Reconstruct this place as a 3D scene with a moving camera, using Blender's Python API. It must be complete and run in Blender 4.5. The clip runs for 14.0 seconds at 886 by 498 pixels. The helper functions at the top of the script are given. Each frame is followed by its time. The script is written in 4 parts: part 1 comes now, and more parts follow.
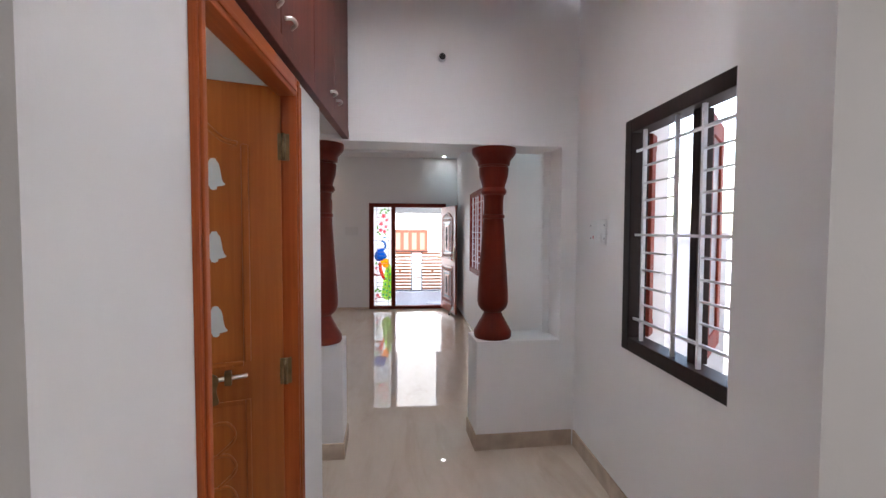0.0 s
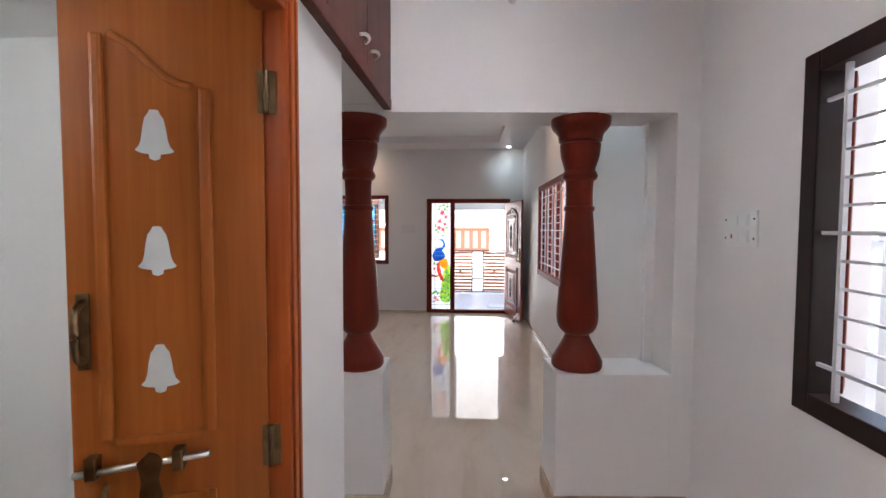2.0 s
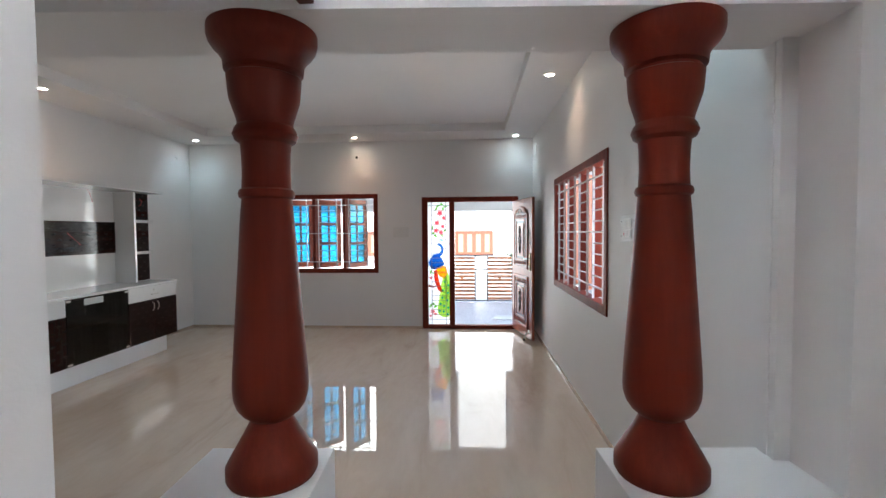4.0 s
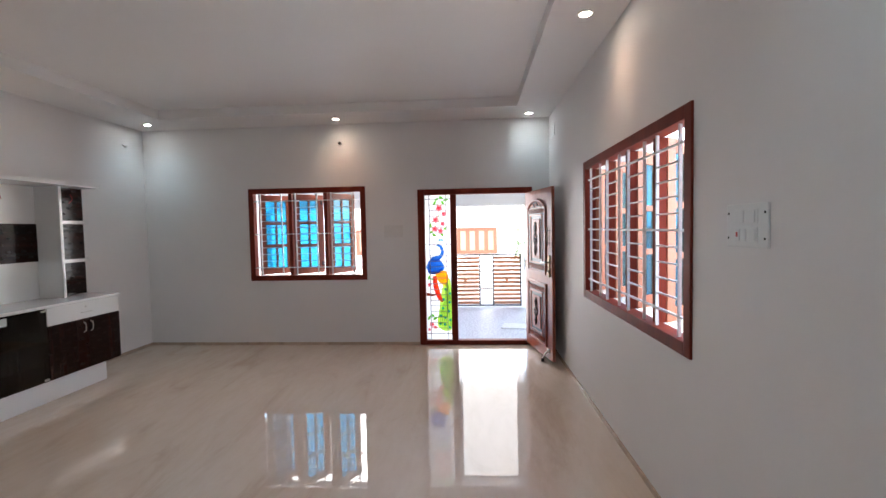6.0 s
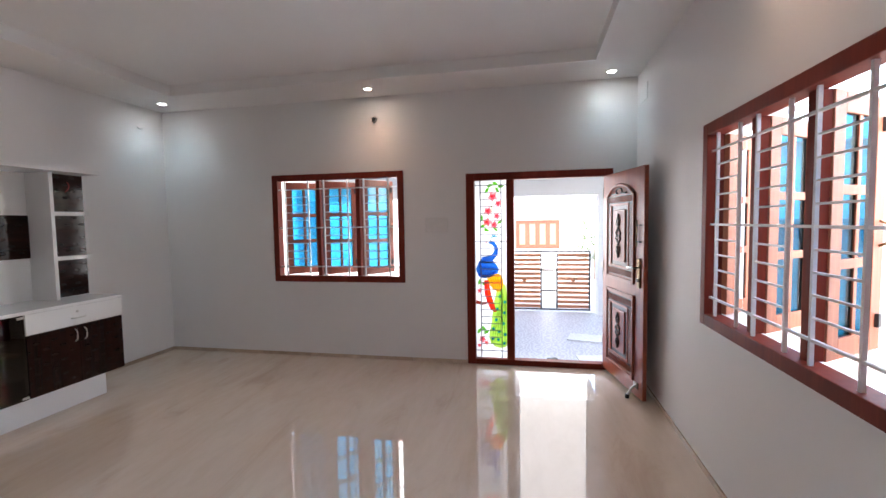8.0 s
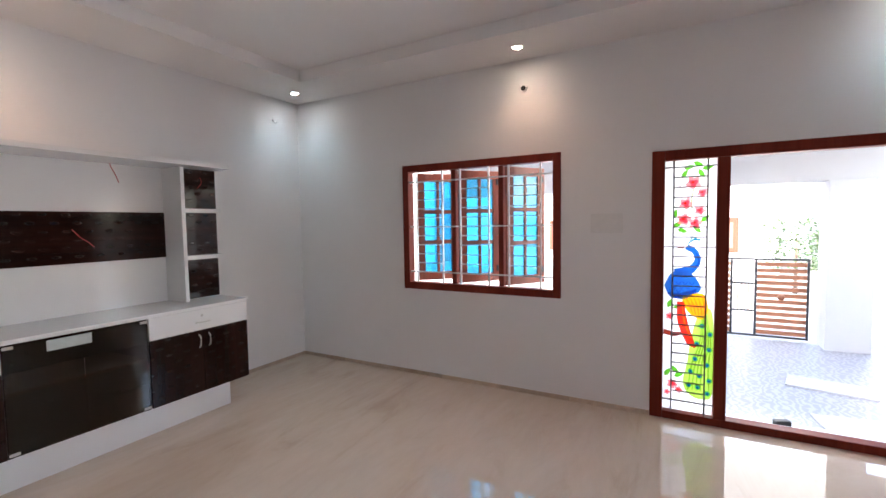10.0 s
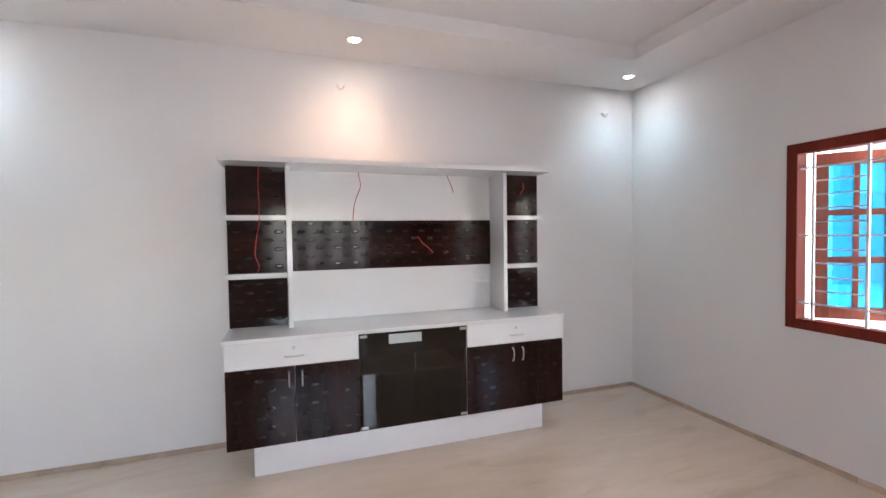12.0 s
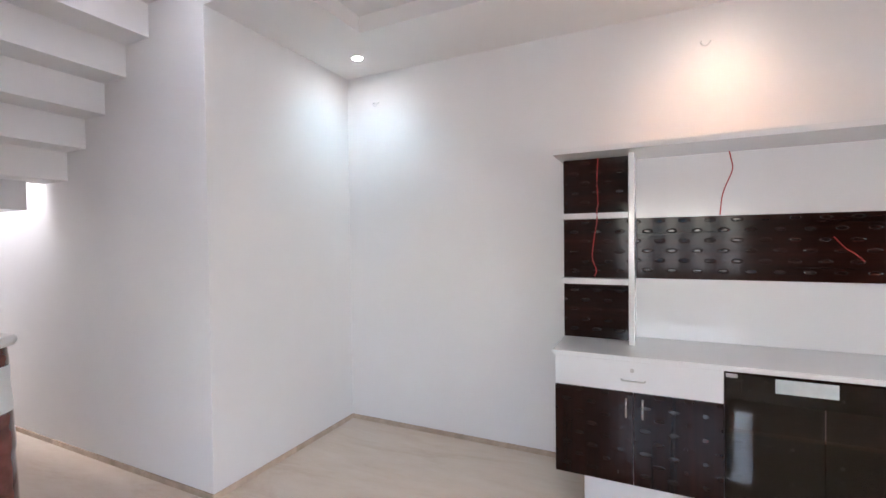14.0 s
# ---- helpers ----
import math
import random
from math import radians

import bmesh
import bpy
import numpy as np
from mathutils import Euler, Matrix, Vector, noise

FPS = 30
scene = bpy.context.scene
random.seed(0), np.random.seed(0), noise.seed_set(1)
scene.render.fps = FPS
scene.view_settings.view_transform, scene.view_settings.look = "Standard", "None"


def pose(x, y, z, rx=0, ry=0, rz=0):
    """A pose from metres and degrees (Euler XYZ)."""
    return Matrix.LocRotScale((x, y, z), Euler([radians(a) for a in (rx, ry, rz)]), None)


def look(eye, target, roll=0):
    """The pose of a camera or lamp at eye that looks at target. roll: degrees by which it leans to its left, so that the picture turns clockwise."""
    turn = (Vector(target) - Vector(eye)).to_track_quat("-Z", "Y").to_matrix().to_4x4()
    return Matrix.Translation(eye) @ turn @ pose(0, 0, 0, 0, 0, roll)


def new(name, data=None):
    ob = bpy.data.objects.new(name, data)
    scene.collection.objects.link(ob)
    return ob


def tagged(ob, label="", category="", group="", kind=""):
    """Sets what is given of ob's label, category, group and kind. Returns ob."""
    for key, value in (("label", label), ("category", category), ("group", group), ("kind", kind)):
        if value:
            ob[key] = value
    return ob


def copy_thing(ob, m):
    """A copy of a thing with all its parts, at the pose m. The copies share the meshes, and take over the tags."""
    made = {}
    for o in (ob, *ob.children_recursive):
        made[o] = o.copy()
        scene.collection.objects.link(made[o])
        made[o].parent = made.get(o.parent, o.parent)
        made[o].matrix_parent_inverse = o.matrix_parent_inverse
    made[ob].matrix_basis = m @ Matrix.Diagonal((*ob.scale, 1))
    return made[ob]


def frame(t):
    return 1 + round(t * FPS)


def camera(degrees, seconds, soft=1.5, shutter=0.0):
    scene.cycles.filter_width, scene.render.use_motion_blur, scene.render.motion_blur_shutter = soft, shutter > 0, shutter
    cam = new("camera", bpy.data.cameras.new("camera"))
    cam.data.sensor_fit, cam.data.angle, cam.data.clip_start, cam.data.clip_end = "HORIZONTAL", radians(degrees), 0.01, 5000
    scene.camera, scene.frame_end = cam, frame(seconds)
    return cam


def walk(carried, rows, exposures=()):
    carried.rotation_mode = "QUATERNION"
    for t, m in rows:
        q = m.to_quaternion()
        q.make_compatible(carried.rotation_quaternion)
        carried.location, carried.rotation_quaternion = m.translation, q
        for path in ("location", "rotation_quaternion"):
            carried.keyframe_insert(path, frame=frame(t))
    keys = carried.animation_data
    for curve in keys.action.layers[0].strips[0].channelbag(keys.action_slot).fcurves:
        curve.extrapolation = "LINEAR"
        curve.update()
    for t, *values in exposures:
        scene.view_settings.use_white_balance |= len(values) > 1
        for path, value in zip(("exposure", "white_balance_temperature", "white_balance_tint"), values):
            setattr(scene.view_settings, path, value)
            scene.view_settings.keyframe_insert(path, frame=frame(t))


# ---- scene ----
cam = camera(90.4, 14.0)
PATH = [
    (0, (0.361, 1.176, 1.531), (0.526, 3.167, 1.447), 0.2),
    (0.5, (0.369, 1.202, 1.533), (0.365, 3.199, 1.434), 0.3),
    (1, (0.356, 1.36, 1.533), (0.278, 3.356, 1.422), 0.1),
    (1.5, (0.34, 1.603, 1.518), (0.242, 3.598, 1.424), 0.3),
    (2, (0.377, 1.87, 1.522), (0.265, 3.865, 1.429), 0.2),
    (2.5, (0.411, 2.136, 1.532), (0.287, 4.13, 1.447), 0.2),
    (3, (0.398, 2.452, 1.518), (0.286, 4.447, 1.435), 0.2),
    (3.2, (0.407, 2.542, 1.511), (0.287, 4.537, 1.434), 0.2),
    (5.3, (0.388, 3.745, 1.536), (0.266, 5.739, 1.445), -1.1),
    (5.5, (0.389, 3.852, 1.541), (0.262, 5.846, 1.446), -1.1),
    (6, (0.353, 4.047, 1.535), (0.218, 6.04, 1.443), -1.1),
    (6.5, (0.364, 4.344, 1.546), (0.196, 6.335, 1.452), -1.3),
    (7, (0.348, 4.614, 1.532), (0.13, 6.6, 1.434), -1.3),
    (7.2, (0.357, 4.728, 1.546), (0.108, 6.71, 1.439), -1.2),
    (9.3, (0.082, 5.772, 1.53), (-0.633, 7.636, 1.412), -0.9),
    (9.5, (0.011, 5.88, 1.521), (-0.763, 7.721, 1.405), -0.9),
    (10, (-0.142, 6.093, 1.537), (-1.105, 7.842, 1.419), -0.9),
    (10.5, (-0.206, 6.298, 1.499), (-1.443, 7.866, 1.406), -0.6),
    (11, (-0.25, 6.515, 1.526), (-1.802, 7.774, 1.438), -0.5),
    (11.5, (-0.396, 6.597, 1.528), (-2.144, 7.566, 1.456), -0.6),
    (12, (-0.569, 6.635, 1.539), (-2.46, 7.282, 1.476), -0.8),
    (12.5, (-0.676, 6.721, 1.566), (-2.657, 6.986, 1.496), -0.9),
    (13, (-0.777, 6.786, 1.522), (-2.773, 6.672, 1.484), -1.0),
    (13.5, (-0.897, 6.855, 1.57), (-2.822, 6.318, 1.495), -1.3),
    (14, (-1.018, 6.726, 1.535), (-2.824, 5.868, 1.497), -0.7),
]
walk(cam, [(t, look(eye, target, roll)) for t, eye, target, roll in PATH],
     exposures=[(0.0, 4.4, 6750, 12), (1.5, 4.45, 6850, 12), (2.2, 4.55, 6850, 11), (3.0, 4.55, 6450, 3), (5.5, 4.6, 6850, 10), (9.5, 4.75, 6850, 13), (11.0, 5.25, 6750, 13), (12.5, 5.45, 6650, 12), (14.0, 5.45, 6650, 13)])

# ---- world, sun ----
world = bpy.data.worlds.new("sky")
scene.world = world
world.use_nodes = True
wn = world.node_tree
sky = wn.nodes.new("ShaderNodeTexSky")
sky.sky_type, sky.sun_disc = "NISHITA", False
sky.sun_elevation, sky.sun_rotation = radians(58), radians(200)
sky.air_density, sky.dust_density = 1.2, 3.0
wn.nodes["Background"].inputs["Strength"].default_value = 0.10
wn.links.new(sky.outputs[0], wn.nodes["Background"].inputs["Color"])

sun = new("sun", bpy.data.lights.new("sun", "SUN"))
sun.data.energy, sun.data.angle, sun.data.color = 0.5, radians(10), (1.0, 0.96, 0.9)
sun.matrix_world = look((0, 0, 20), (3.4, 9.2, 4.2))


# added area lamps stand in for sky light; the last three openings are unseen
def window_light(eye, target, w, h, watts, colour=(0.94, 0.97, 1.0)):
    la = new("window_light", bpy.data.lights.new("window_light", "AREA"))
    la.data.shape, la.data.size, la.data.size_y = "RECTANGLE", w, h
    la.data.energy, la.data.color = watts, colour
    la.matrix_world = look(eye, target)


window_light((-1.89, 11.0, 1.65), (-1.89, 9.9, 1.65), 1.6, 1.8, 3.6)
window_light((0.60, 11.3, 1.28), (0.60, 9.9, 1.28), 0.9, 2.6, 1.1)
window_light((2.92, 7.2, 1.85), (1.4, 7.2, 1.85), 3.2, 2.0, 3.8)
window_light((2.75, 2.95, 1.5), (1.7, 2.95, 1.5), 1.0, 1.15, 0.85)
window_light((2.98, -0.4, 1.55), (2.0, -0.4, 1.55), 1.5, 1.0, 1.25)
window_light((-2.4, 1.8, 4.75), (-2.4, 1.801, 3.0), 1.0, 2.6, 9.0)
window_light((0.3, 2.7, 3.45), (0.3, 2.701, 2.0), 0.5, 1.0, 1.2)


# ---- materials ----
def nodes_of(name):
    m = bpy.data.materials.new(name)
    m.use_nodes = True
    nt = m.node_tree
    return m, nt, nt.nodes["Principled BSDF"]


def add_node(nt, kind, **values):
    n = nt.nodes.new(kind)
    for key, value in values.items():
        n.inputs[key.replace("_", " ")].default_value = value
    return n


def ramp(nt, source, stops):
    r = nt.nodes.new("ShaderNodeValToRGB")
    els = r.color_ramp.elements
    while len(els) < len(stops):
        els.new(0.5)
    for e, (p, c) in zip(els, stops):
        e.position, e.color = p, (*c, 1)
    nt.links.new(source, r.inputs[0])
    return r


def coords(nt, scale=(1, 1, 1), kind="Object"):
    tc = nt.nodes.new("ShaderNodeTexCoord")
    mp = nt.nodes.new("ShaderNodeMapping")
    mp.inputs["Scale"].default_value = scale
    nt.links.new(tc.outputs[kind], mp.inputs[0])
    return mp.outputs[0]


def bump(nt, bsdf, source, strength, distance=0.01):
    b = add_node(nt, "ShaderNodeBump", Strength=strength, Distance=distance)
    nt.links.new(source, b.inputs["Height"])
    nt.links.new(b.outputs[0], bsdf.inputs["Normal"])


def mix_colour(v, k):
    return tuple(min(1, c * k) for c in v)


def paint(name, colour, rough=0.55, spread=0.04, bumps=0.12, grain=180.0):
    """Rolled wall paint: broad faint clouding and a fine roller texture."""
    m, nt, b = nodes_of(name)
    co = coords(nt)
    big = add_node(nt, "ShaderNodeTexNoise", Scale=0.9, Detail=4.0, Roughness=0.6)
    fine = add_node(nt, "ShaderNodeTexNoise", Scale=grain, Detail=2.0)
    nt.links.new(co, big.inputs["Vector"]), nt.links.new(co, fine.inputs["Vector"])
    r = ramp(nt, big.outputs["Fac"], [(0.3, mix_colour(colour, 1 - spread)), (0.7, colour)])
    nt.links.new(r.outputs[0], b.inputs["Base Color"])
    b.inputs["Roughness"].default_value = rough
    bump(nt, b, fine.outputs["Fac"], bumps, 0.002)
    return m


def wood(name, dark, light, axis="Z", rough=0.3, fine=38.0, coat=0.3, streak=1.4, spec=0.5):
    """Long grain along one axis, varnished."""
    m, nt, b = nodes_of(name)
    stretch = {"X": (streak, fine, fine), "Y": (fine, streak, fine), "Z": (fine, fine, streak)}[axis]
    co = coords(nt, stretch)
    n1 = add_node(nt, "ShaderNodeTexNoise", Scale=1.0, Detail=6.0, Roughness=0.65, Distortion=0.4)
    nt.links.new(co, n1.inputs["Vector"])
    n2 = add_node(nt, "ShaderNodeTexNoise", Scale=0.16, Detail=3.0, Distortion=0.8)
    nt.links.new(co, n2.inputs["Vector"])
    add = nt.nodes.new("ShaderNodeMath")
    add.operation = "MULTIPLY_ADD"
    add.inputs[1].default_value = 0.55
    nt.links.new(n1.outputs["Fac"], add.inputs[0])
    half = nt.nodes.new("ShaderNodeMath")
    half.operation, half.inputs[1].default_value = "MULTIPLY", 0.45
    nt.links.new(n2.outputs["Fac"], half.inputs[0])
    nt.links.new(half.outputs[0], add.inputs[2])
    r = ramp(nt, add.outputs[0], [(0.34, dark), (0.52, mix_colour([(a + c) / 2 for a, c in zip(dark, light)], 1)), (0.66, light)])
    nt.links.new(r.outputs[0], b.inputs["Base Color"])
    b.inputs["Roughness"].default_value = rough
    b.inputs["Coat Weight"].default_value, b.inputs["Coat Roughness"].default_value = coat, 0.12
    b.inputs["Specular IOR Level"].default_value = spec
    bump(nt, b, n1.outputs["Fac"], 0.08, 0.002)
    return m


def plain(name, colour, rough=0.4, metal=0.0, spread=0.12, scale=25.0, bumps=0.04, coat=0.0):
    m, nt, b = nodes_of(name)
    co = coords(nt)
    n = add_node(nt, "ShaderNodeTexNoise", Scale=scale, Detail=4.0)
    nt.links.new(co, n.inputs["Vector"])
    r = ramp(nt, n.outputs["Fac"], [(0.3, mix_colour(colour, 1 - spread)), (0.7, colour)])
    nt.links.new(r.outputs[0], b.inputs["Base Color"])
    b.inputs["Roughness"].default_value, b.inputs["Metallic"].default_value = rough, metal
    b.inputs["Coat Weight"].default_value = coat
    bump(nt, b, n.outputs["Fac"], bumps, 0.002)
    return m


def marble(name, rough, joints=True):
    """Polished cream vitrified tile with soft slanted veins."""
    m, nt, b = nodes_of(name)
    tc = nt.nodes.new("ShaderNodeTexCoord")
    mp = nt.nodes.new("ShaderNodeMapping")
    mp.inputs["Rotation"].default_value = (0, 0, radians(24))
    mp.inputs["Scale"].default_value = (1.5, 0.42, 1.0)
    nt.links.new(tc.outputs["Object"], mp.inputs[0])
    n1 = add_node(nt, "ShaderNodeTexNoise", Scale=1.6, Detail=8.0, Roughness=0.62, Distortion=1.1)
    nt.links.new(mp.outputs[0], n1.inputs["Vector"])
    n2 = add_node(nt, "ShaderNodeTexNoise", Scale=9.0, Detail=5.0, Distortion=0.5)
    nt.links.new(mp.outputs[0], n2.inputs["Vector"])
    r1 = ramp(nt, n1.outputs["Fac"], [(0.30, (0.55, 0.43, 0.335)), (0.44, (0.64, 0.525, 0.425)), (0.66, (0.68, 0.57, 0.475))])
    r2 = ramp(nt, n2.outputs["Fac"], [(0.3, (0.955, 0.945, 0.935)), (0.6, (1, 1, 1))])
    mx = nt.nodes.new("ShaderNodeMix")
    mx.data_type, mx.blend_type = "RGBA", "MULTIPLY"
    mx.inputs[0].default_value = 1.0
    nt.links.new(r1.outputs[0], mx.inputs[6]), nt.links.new(r2.outputs[0], mx.inputs[7])
    nt.links.new(mx.outputs[2], b.inputs["Base Color"])
    smear = add_node(nt, "ShaderNodeTexNoise", Scale=2.2, Detail=4.0)
    nt.links.new(tc.outputs["Object"], smear.inputs["Vector"])
    mr = nt.nodes.new("ShaderNodeMapRange")
    mr.inputs["To Min"].default_value, mr.inputs["To Max"].default_value = rough * 0.6, rough * 1.6
    nt.links.new(smear.outputs["Fac"], mr.inputs[0])
    nt.links.new(mr.outputs[0], b.inputs["Roughness"])
    b.inputs["IOR"].default_value = 1.7
    return m


def tinted(name, colour, gloss=0.1, clear=0.85, rough=0.02):
    """Thin coloured glass: most light goes straight through, some is mirrored, some scattered."""
    m = bpy.data.materials.new(name)
    m.use_nodes = True
    nt = m.node_tree
    nt.nodes.remove(nt.nodes["Principled BSDF"])
    t = add_node(nt, "ShaderNodeBsdfTransparent", Color=(*colour, 1))
    s = add_node(nt, "ShaderNodeBsdfTranslucent", Color=(*colour, 1))
    g = add_node(nt, "ShaderNodeBsdfGlossy", Roughness=rough)
    a = add_node(nt, "ShaderNodeMixShader", Fac=clear)
    nt.links.new(s.outputs[0], a.inputs[1]), nt.links.new(t.outputs[0], a.inputs[2])
    c = add_node(nt, "ShaderNodeMixShader", Fac=gloss)
    nt.links.new(a.outputs[0], c.inputs[1]), nt.links.new(g.outputs[0], c.inputs[2])
    nt.links.new(c.outputs[0], nt.nodes["Material Output"].inputs[0])
    return m


def glowing(name, colour, strength):
    m, nt, b = nodes_of(name)
    b.inputs["Emission Color"].default_value, b.inputs["Emission Strength"].default_value = (*colour, 1), strength
    return m


M_WALL = paint("wall_paint", (0.80, 0.78, 0.775))
M_CEIL = paint("ceiling_paint", (0.82, 0.80, 0.79))
# mid grey in place of white, to keep daylit outside walls from washing out
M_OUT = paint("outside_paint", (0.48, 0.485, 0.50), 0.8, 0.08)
M_FLOOR = marble("cream_floor_tile", 0.004)
M_SKIRT = plain("skirting_tile", (0.62, 0.48, 0.375), 0.22, spread=0.25, scale=9.0)


def vary_by_piece(m, low, high):
    """Each piece takes its own shade."""
    nt = m.node_tree
    b = nt.nodes["Principled BSDF"]
    info = nt.nodes.new("ShaderNodeObjectInfo")
    mr = nt.nodes.new("ShaderNodeMapRange")
    mr.inputs["To Min"].default_value, mr.inputs["To Max"].default_value = low, high
    nt.links.new(info.outputs["Random"], mr.inputs[0])
    mx = nt.nodes.new("ShaderNodeVectorMath")
    mx.operation = "SCALE"
    nt.links.new(b.inputs["Base Color"].links[0].from_socket, mx.inputs[0])
    nt.links.new(mr.outputs[0], mx.inputs["Scale"])
    nt.links.new(mx.outputs[0], b.inputs["Base Color"])


vary_by_piece(M_SKIRT, 0.78, 1.12)
M_PILLAR = wood("red_brown_varnish", (0.118, 0.012, 0.005), (0.185, 0.023, 0.010), "Z", 0.42, 30.0, 0.0, spec=0.22)
M_FRAME = wood("dark_red_frame_wood", (0.13, 0.015, 0.008), (0.21, 0.030, 0.015), "Z", 0.5, 38.0, 0.0, spec=0.15)
M_SASH = wood("orange_sash_wood", (0.24, 0.072, 0.036), (0.36, 0.125, 0.068), "Z", 0.5, spec=0.25, coat=0.0)
# darker copy of the sash wood: window_1's backlit shade put into the colour
M_SASH_BACKLIT = wood("backlit_sash_wood", (0.17, 0.042, 0.024), (0.27, 0.078, 0.045), "Z", 0.45, spec=0.3)
M_TEAK = wood("orange_teak_frame", (0.34, 0.058, 0.012), (0.52, 0.125, 0.030), "Z", 0.36, 60.0, 0.1, spec=0.35)
M_VENEER = wood("tan_veneer_door", (0.34, 0.086, 0.016), (0.49, 0.150, 0.033), "Z", 0.34, 44.0, 0.1, spec=0.35)
M_LOFT = wood("brown_loft_laminate", (0.070, 0.014, 0.009), (0.145, 0.034, 0.021), "Z", 0.45, 70.0, 0.0, spec=0.25)
M_DOOR = wood("mahogany_door", (0.19, 0.027, 0.011), (0.36, 0.074, 0.032), "Z", 0.3, 40.0, 0.2)
M_DARKDOOR = wood("dark_carved_wood", (0.022, 0.006, 0.004), (0.05, 0.014, 0.009), "Z", 0.28, 40.0, 0.35)
M_WHITE = plain("white_laminate", (0.80, 0.79, 0.785), 0.16, spread=0.02, scale=3.0, bumps=0.01, coat=0.3)
M_GRILL = plain("white_grill_paint", (0.72, 0.71, 0.72), 0.45)
M_STEEL = plain("brushed_steel", (0.62, 0.60, 0.57), 0.28, 1.0)
M_BRASS = plain("antique_brass", (0.30, 0.21, 0.115), 0.36, 1.0, 0.45)
M_BLACKFRAME = wood("near_black_frame_wood", (0.014, 0.007, 0.006), (0.028, 0.012, 0.010), "Z", 0.5, 38.0, 0.0, spec=0.2)
M_BLACK = plain("black_iron", (0.02, 0.02, 0.022), 0.5)
M_PLASTIC = plain("white_switch_plastic", (0.78, 0.78, 0.77), 0.3, spread=0.03)
M_RED = plain("red_plastic", (0.55, 0.05, 0.05), 0.4)
M_BORE_SHADE = plain("bore_shade", (0.015, 0.013, 0.012), 0.9)
M_BLUE = tinted("blue_film_glass", (0.07, 0.44, 0.62), 0.07, 0.88)
# same film tinted darker for window_2, to offset the bright sky behind it
M_BLUE_DIMMED = tinted("sky_dimmed_film_glass", (0.05, 0.34, 0.48), 0.03, 0.95)
M_CLEAR = tinted("milky_glass", (0.93, 0.95, 0.96), 0.08, 0.35, 0.03)
M_FROST = tinted("frosted_glass", (0.85, 0.85, 0.86), 0.05, 0.0, 0.3)
M_SMOKE = tinted("smoked_glass", (0.42, 0.41, 0.36), 0.05, 1.0, 0.004)


def patterned_tile(name, light, dark):
    """Matt porch tile with curling pale bands."""
    m, nt, b = nodes_of(name)
    co = coords(nt)
    w = add_node(nt, "ShaderNodeTexWave", Scale=4.5, Distortion=12.0, Detail=2.0, Detail_Scale=1.6)
    n = add_node(nt, "ShaderNodeTexNoise", Scale=40.0, Detail=4.0)
    nt.links.new(co, w.inputs["Vector"]), nt.links.new(co, n.inputs["Vector"])
    r = ramp(nt, w.outputs["Fac"], [(0.25, dark), (0.5, mix_colour(light, 0.85)), (0.75, light)])
    nt.links.new(r.outputs[0], b.inputs["Base Color"])
    b.inputs["Roughness"].default_value = 0.42
    bump(nt, b, n.outputs["Fac"], 0.05, 0.002)
    return m


M_PORCH = patterned_tile("grey_porch_tile", (0.34, 0.335, 0.35), (0.25, 0.25, 0.26))
M_ROAD = plain("dusty_ground", (0.21, 0.20, 0.19), 0.9, spread=0.3, scale=1.5)
M_GATEWOOD = wood("orange_gate_board", (0.25, 0.08, 0.032), (0.39, 0.14, 0.06), "X", 0.45)
M_SHELF = wood("brown_shelf_board", (0.10, 0.035, 0.02), (0.17, 0.065, 0.04), "Y", 0.4, 20.0, 0.0)
M_LED_COOL = glowing("cool_led", (0.86, 0.95, 1.0), 3.2)
M_LED_WARM = glowing("warm_led", (1.0, 0.86, 0.72), 3.2)


